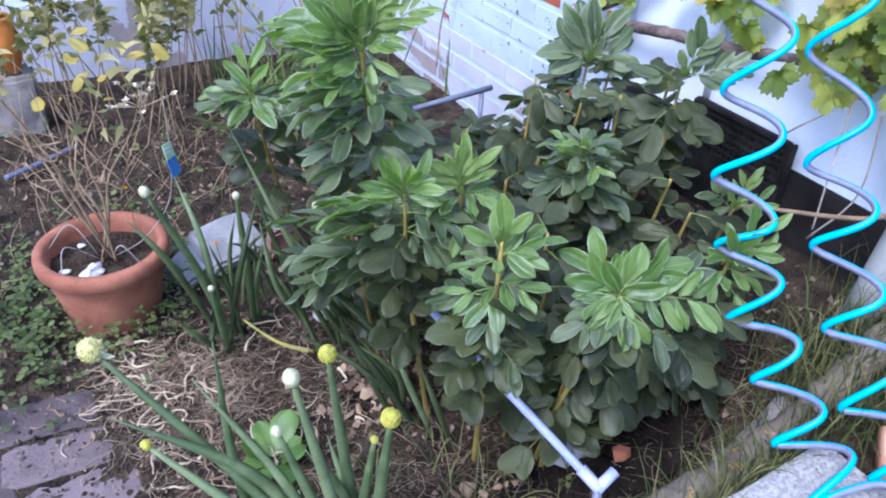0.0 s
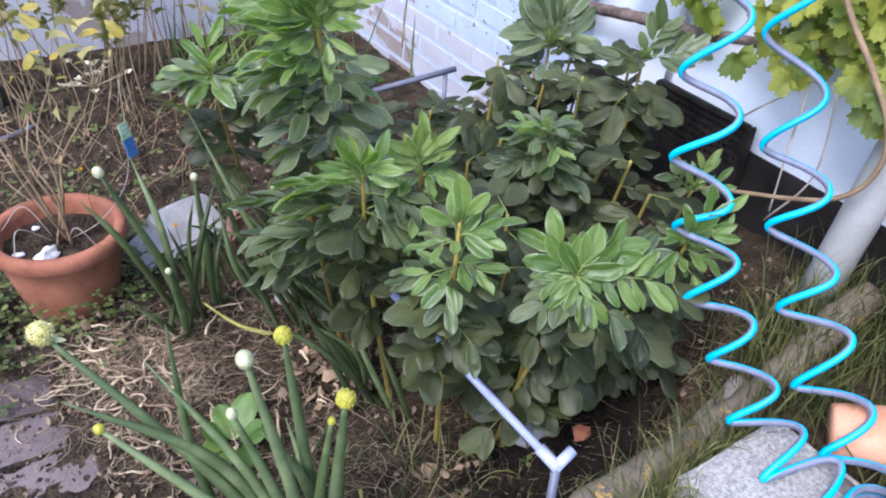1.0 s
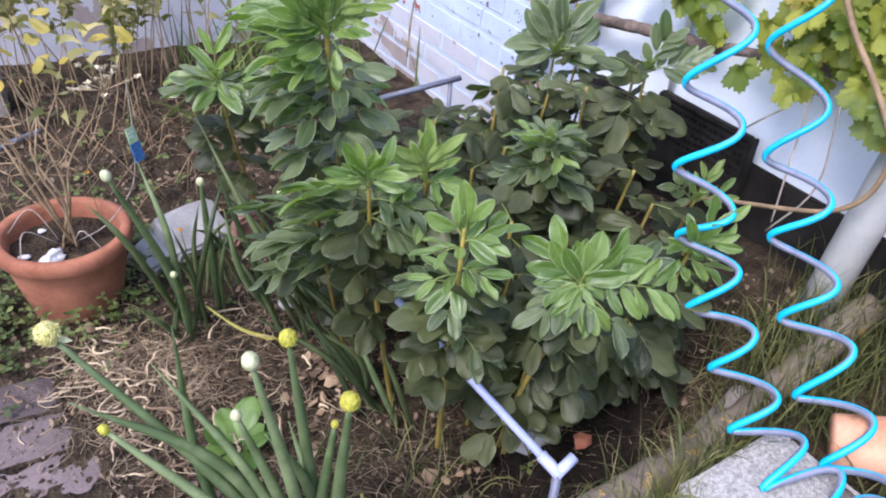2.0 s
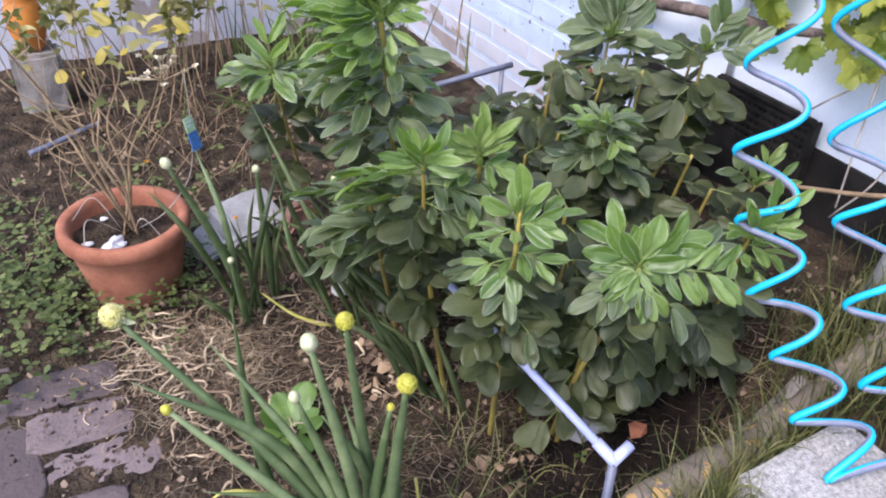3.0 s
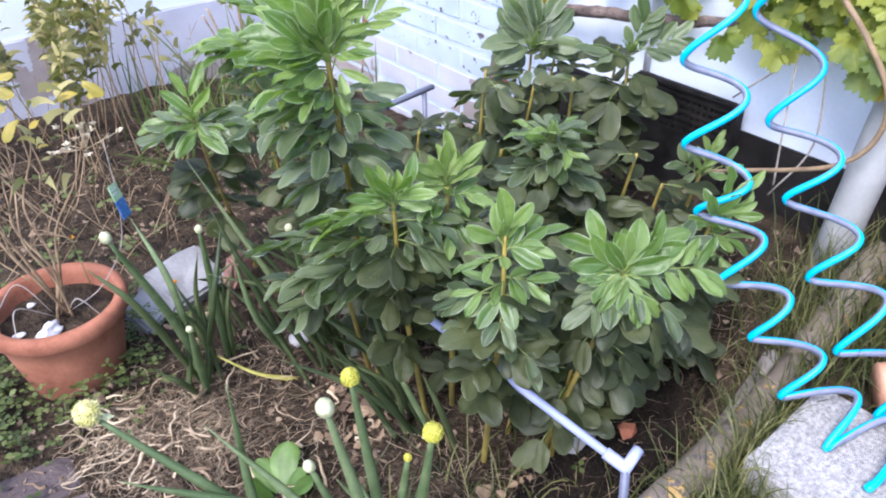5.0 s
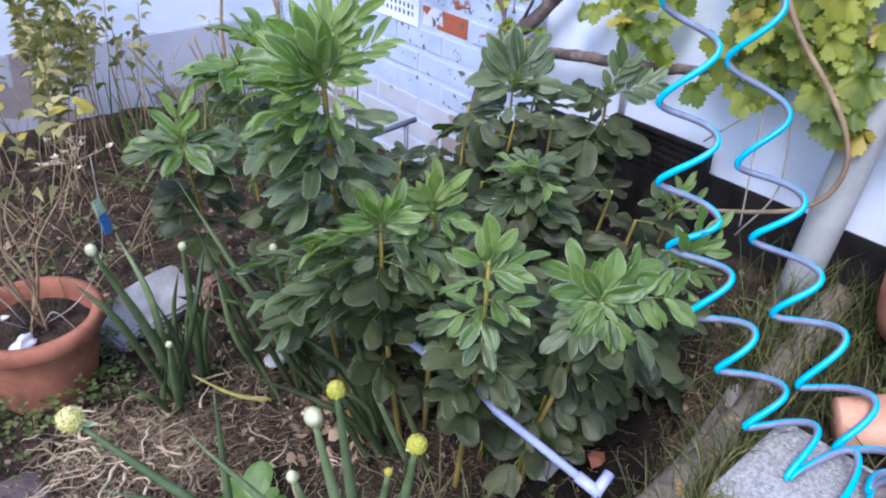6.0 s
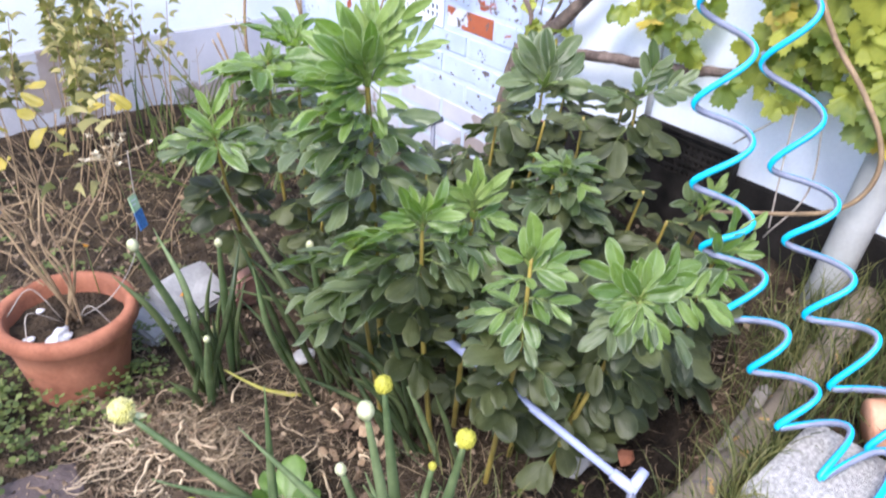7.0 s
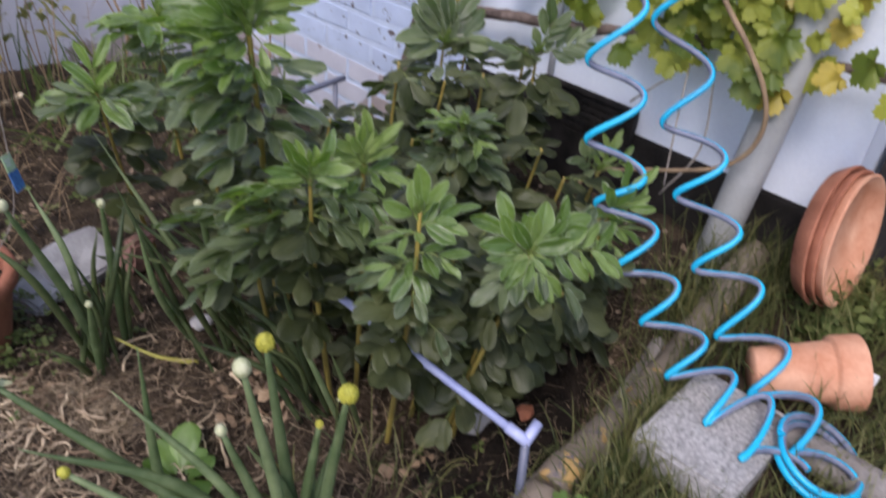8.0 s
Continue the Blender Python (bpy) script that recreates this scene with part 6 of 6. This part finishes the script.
        for i in range(6):
            bm.faces.new((mid, vs[i], vs[(i + 1) % 6])).smooth = True

    bm = bmesh.new()
    for k in range(5200):
        x, y = (rng.uniform(-0.15, 1.1), rng.uniform(1.5, 2.75)) if rng.random() < 0.42 else (rng.uniform(-0.45, 1.3), rng.uniform(0.62, 1.6))
        flake(bm, x, y, rng.uniform(0.002, 0.011) ** 1.0, 0.003)
    tagged(part("wood_chips", bm, CHIPS), "scattered wood chips and crumbs of dead leaf on the soil", "wood chips", kind="stuff")
    bm = bmesh.new()
    for k in range(260):
        x, y = (rng.gauss(0.46, 0.05), rng.gauss(1.12, 0.05)) if k < 65 else (rng.gauss(0.55, 0.1), rng.gauss(0.7, 0.06)) if k < 110 else (rng.uniform(-0.1, 1.0), rng.uniform(0.65, 2.4))
        flake(bm, x, y, rng.uniform(0.009, 0.02), 0.008)
    tagged(part("dead_leaves", bm, DEAD_LEAF), "curled brown dead leaves lying on the bed", "dead leaves", kind="stuff")
    # soil crumbs
    bm = bmesh.new()
    for k in range(4200):
        x, y = (rng.uniform(-0.4, 1.3), rng.uniform(0.6, 1.6)) if k < 2800 else (rng.uniform(-0.2, 1.3), rng.uniform(1.5, 2.8))
        s = rng.uniform(0.002, 0.008) * (0.6 + 0.8 * rng.random() ** 3)
        c = Vector((x, y, rough_z(x, y)))
        six = [bm.verts.new(c + Vector(q) * s * rng.uniform(0.6, 1.3)) for q in ((1, 0, 0), (0, 1, 0), (-1, 0, 0), (0, -1, 0))]
        top, low = bm.verts.new(c + Vector((rng.uniform(-0.4, 0.4), rng.uniform(-0.4, 0.4), rng.uniform(0.5, 1.1))) * s), bm.verts.new(c - Vector((0, 0, s)))
        for i in range(4):
            bm.faces.new((six[i], six[(i + 1) % 4], top))
            bm.faces.new((six[(i + 1) % 4], six[i], low))
    tagged(part("soil_crumbs", bm, SOIL), "loose crumbs and clods of dark soil", "soil", kind="stuff")
    for x, y, z in ((0.142, 1.66, 0.262), (0.3, 1.6, 0.11)):
        flower = thing("orange_flower", "tiny orange flower on a thin green stalk", "flower", "orange flowers")
        fl = bmesh.new()
        for k in range(8):
            a = k * math.pi / 4
            blade(fl, (x, y, z), (x + 0.007 * math.cos(a), y + 0.007 * math.sin(a), z + 0.003), 0.006, 0.002, 2)
        part("petals", fl, ORANGE, flower)
        part("stalk", tube(bmesh.new(), [(x, y, ground_z(x, y)), (x + 0.006, y, z * 0.5), (x, y, z)], 0.0011, 5), WEED, flower)


build_low_growth()


# ------------------------------------------------------------------- paving
def build_paving():
    pav = tagged(new("pavement"), "old brick paving sunk in soil and moss", "pavement", kind="structure")
    meshes = []
    for k in range(4):
        rng = random.Random(60 + k)
        # a worn outline with broken corners, and a slightly dished top
        bm = bmesh.new()
        rings = []
        for inset, z in ((0.0, -0.05), (0.0, -0.004), (0.002, -0.001), (0.006, 0.0), (0.03, 0.0003)):
            ring = []
            for i in range(24):
                a = 2 * math.pi * (i + 0.5) / 24
                cx, cy = math.cos(a), math.sin(a)
                f = (abs(cx) ** 14 + abs(cy) ** 14) ** (-1 / 14)
                wob = 1 + 0.025 * noise.noise((cx * 2.5, cy * 2.5, k * 7.3))
                ring.append(bm.verts.new(((0.097 * wob - inset) * cx * f, (0.05 * wob - inset) * cy * f, z + rng.uniform(-0.0012, 0.0008) * (z > -0.01))))
            rings.append(ring)
        for lo, hi in zip(rings, rings[1:]):
            for i in range(24):
                bm.faces.new((lo[i], lo[(i + 1) % 24], hi[(i + 1) % 24], hi[i])).smooth = True
        bm.faces.new(rings[-1])
        me = bpy.data.meshes.new("brick")
        bm.to_mesh(me)
        bm.free()
        me.materials.append(PAVER)
        meshes.append(me)
    rng = random.Random(66)
    spots = [(-0.079, 1.122, -6), (-0.096, 1.226, -4), (-0.224, 1.18, 96), (-0.149, 1.02, -5), (-0.14, 0.925, 14), (-0.252, 1.378, 94), (-0.118, 1.335, -3), (-0.295, 0.98, 95), (-0.33, 1.18, 95), (-0.3, 0.82, 4), (-0.09, 0.828, 2), (-0.35, 1.385, 92)]
    for k, (x, y, a) in enumerate(spots):
        shared("brick", meshes[k % 4], pav, pose(x, y, 0.0005 + rng.uniform(-0.004, 0.002), rng.uniform(-1.5, 1.5), rng.uniform(-1.5, 1.5), a))


build_paving()


def build_airbrick(centre, z):
    bm = bmesh.new()
    y0, w, h = centre, 0.215, 0.065
    ny, nz = 8, 2
    xs = WALL_X - 0.0058
    # bars between two rows of eight square holes
    for j in range(nz + 1):
        zz = z + (j - 1) * 0.022
        hh = 0.0118 if j in (0, nz) else 0.0035
        box(bm, (xs - 0.001, y0 - w / 2, zz - hh + (-0.009 if j == 0 else 0.009 if j == nz else 0)), (xs + 0.004, y0 + w / 2, zz + hh + (-0.009 if j == 0 else 0.009 if j == nz else 0)))
    for i in range(ny + 1):
        yy = y0 - w / 2 + 0.02 + i * (w - 0.04) / ny
        ww = 0.0048 if 0 < i < ny else 0.014
        off = -0.007 if i == 0 else 0.007 if i == ny else 0
        box(bm, (xs - 0.0005, yy - ww + off, z - 0.03), (xs + 0.0035, yy + ww + off, z + 0.03))
    part("airbrick", bm, PAINT, brick_wall, "white painted airbrick with two rows of holes")
    # black plate just behind the bars; its colour stands in for deep-hole shade
    part("airbrick_hole_dark", box(bmesh.new(), (xs + 0.0037, y0 - w / 2 + 0.004, z - h / 2 + 0.004), (xs + 0.0055, y0 + w / 2 - 0.004, z + h / 2 - 0.004)), BITUMEN_AND_HOLE_DARK, brick_wall)


build_airbrick(*build_bricks())
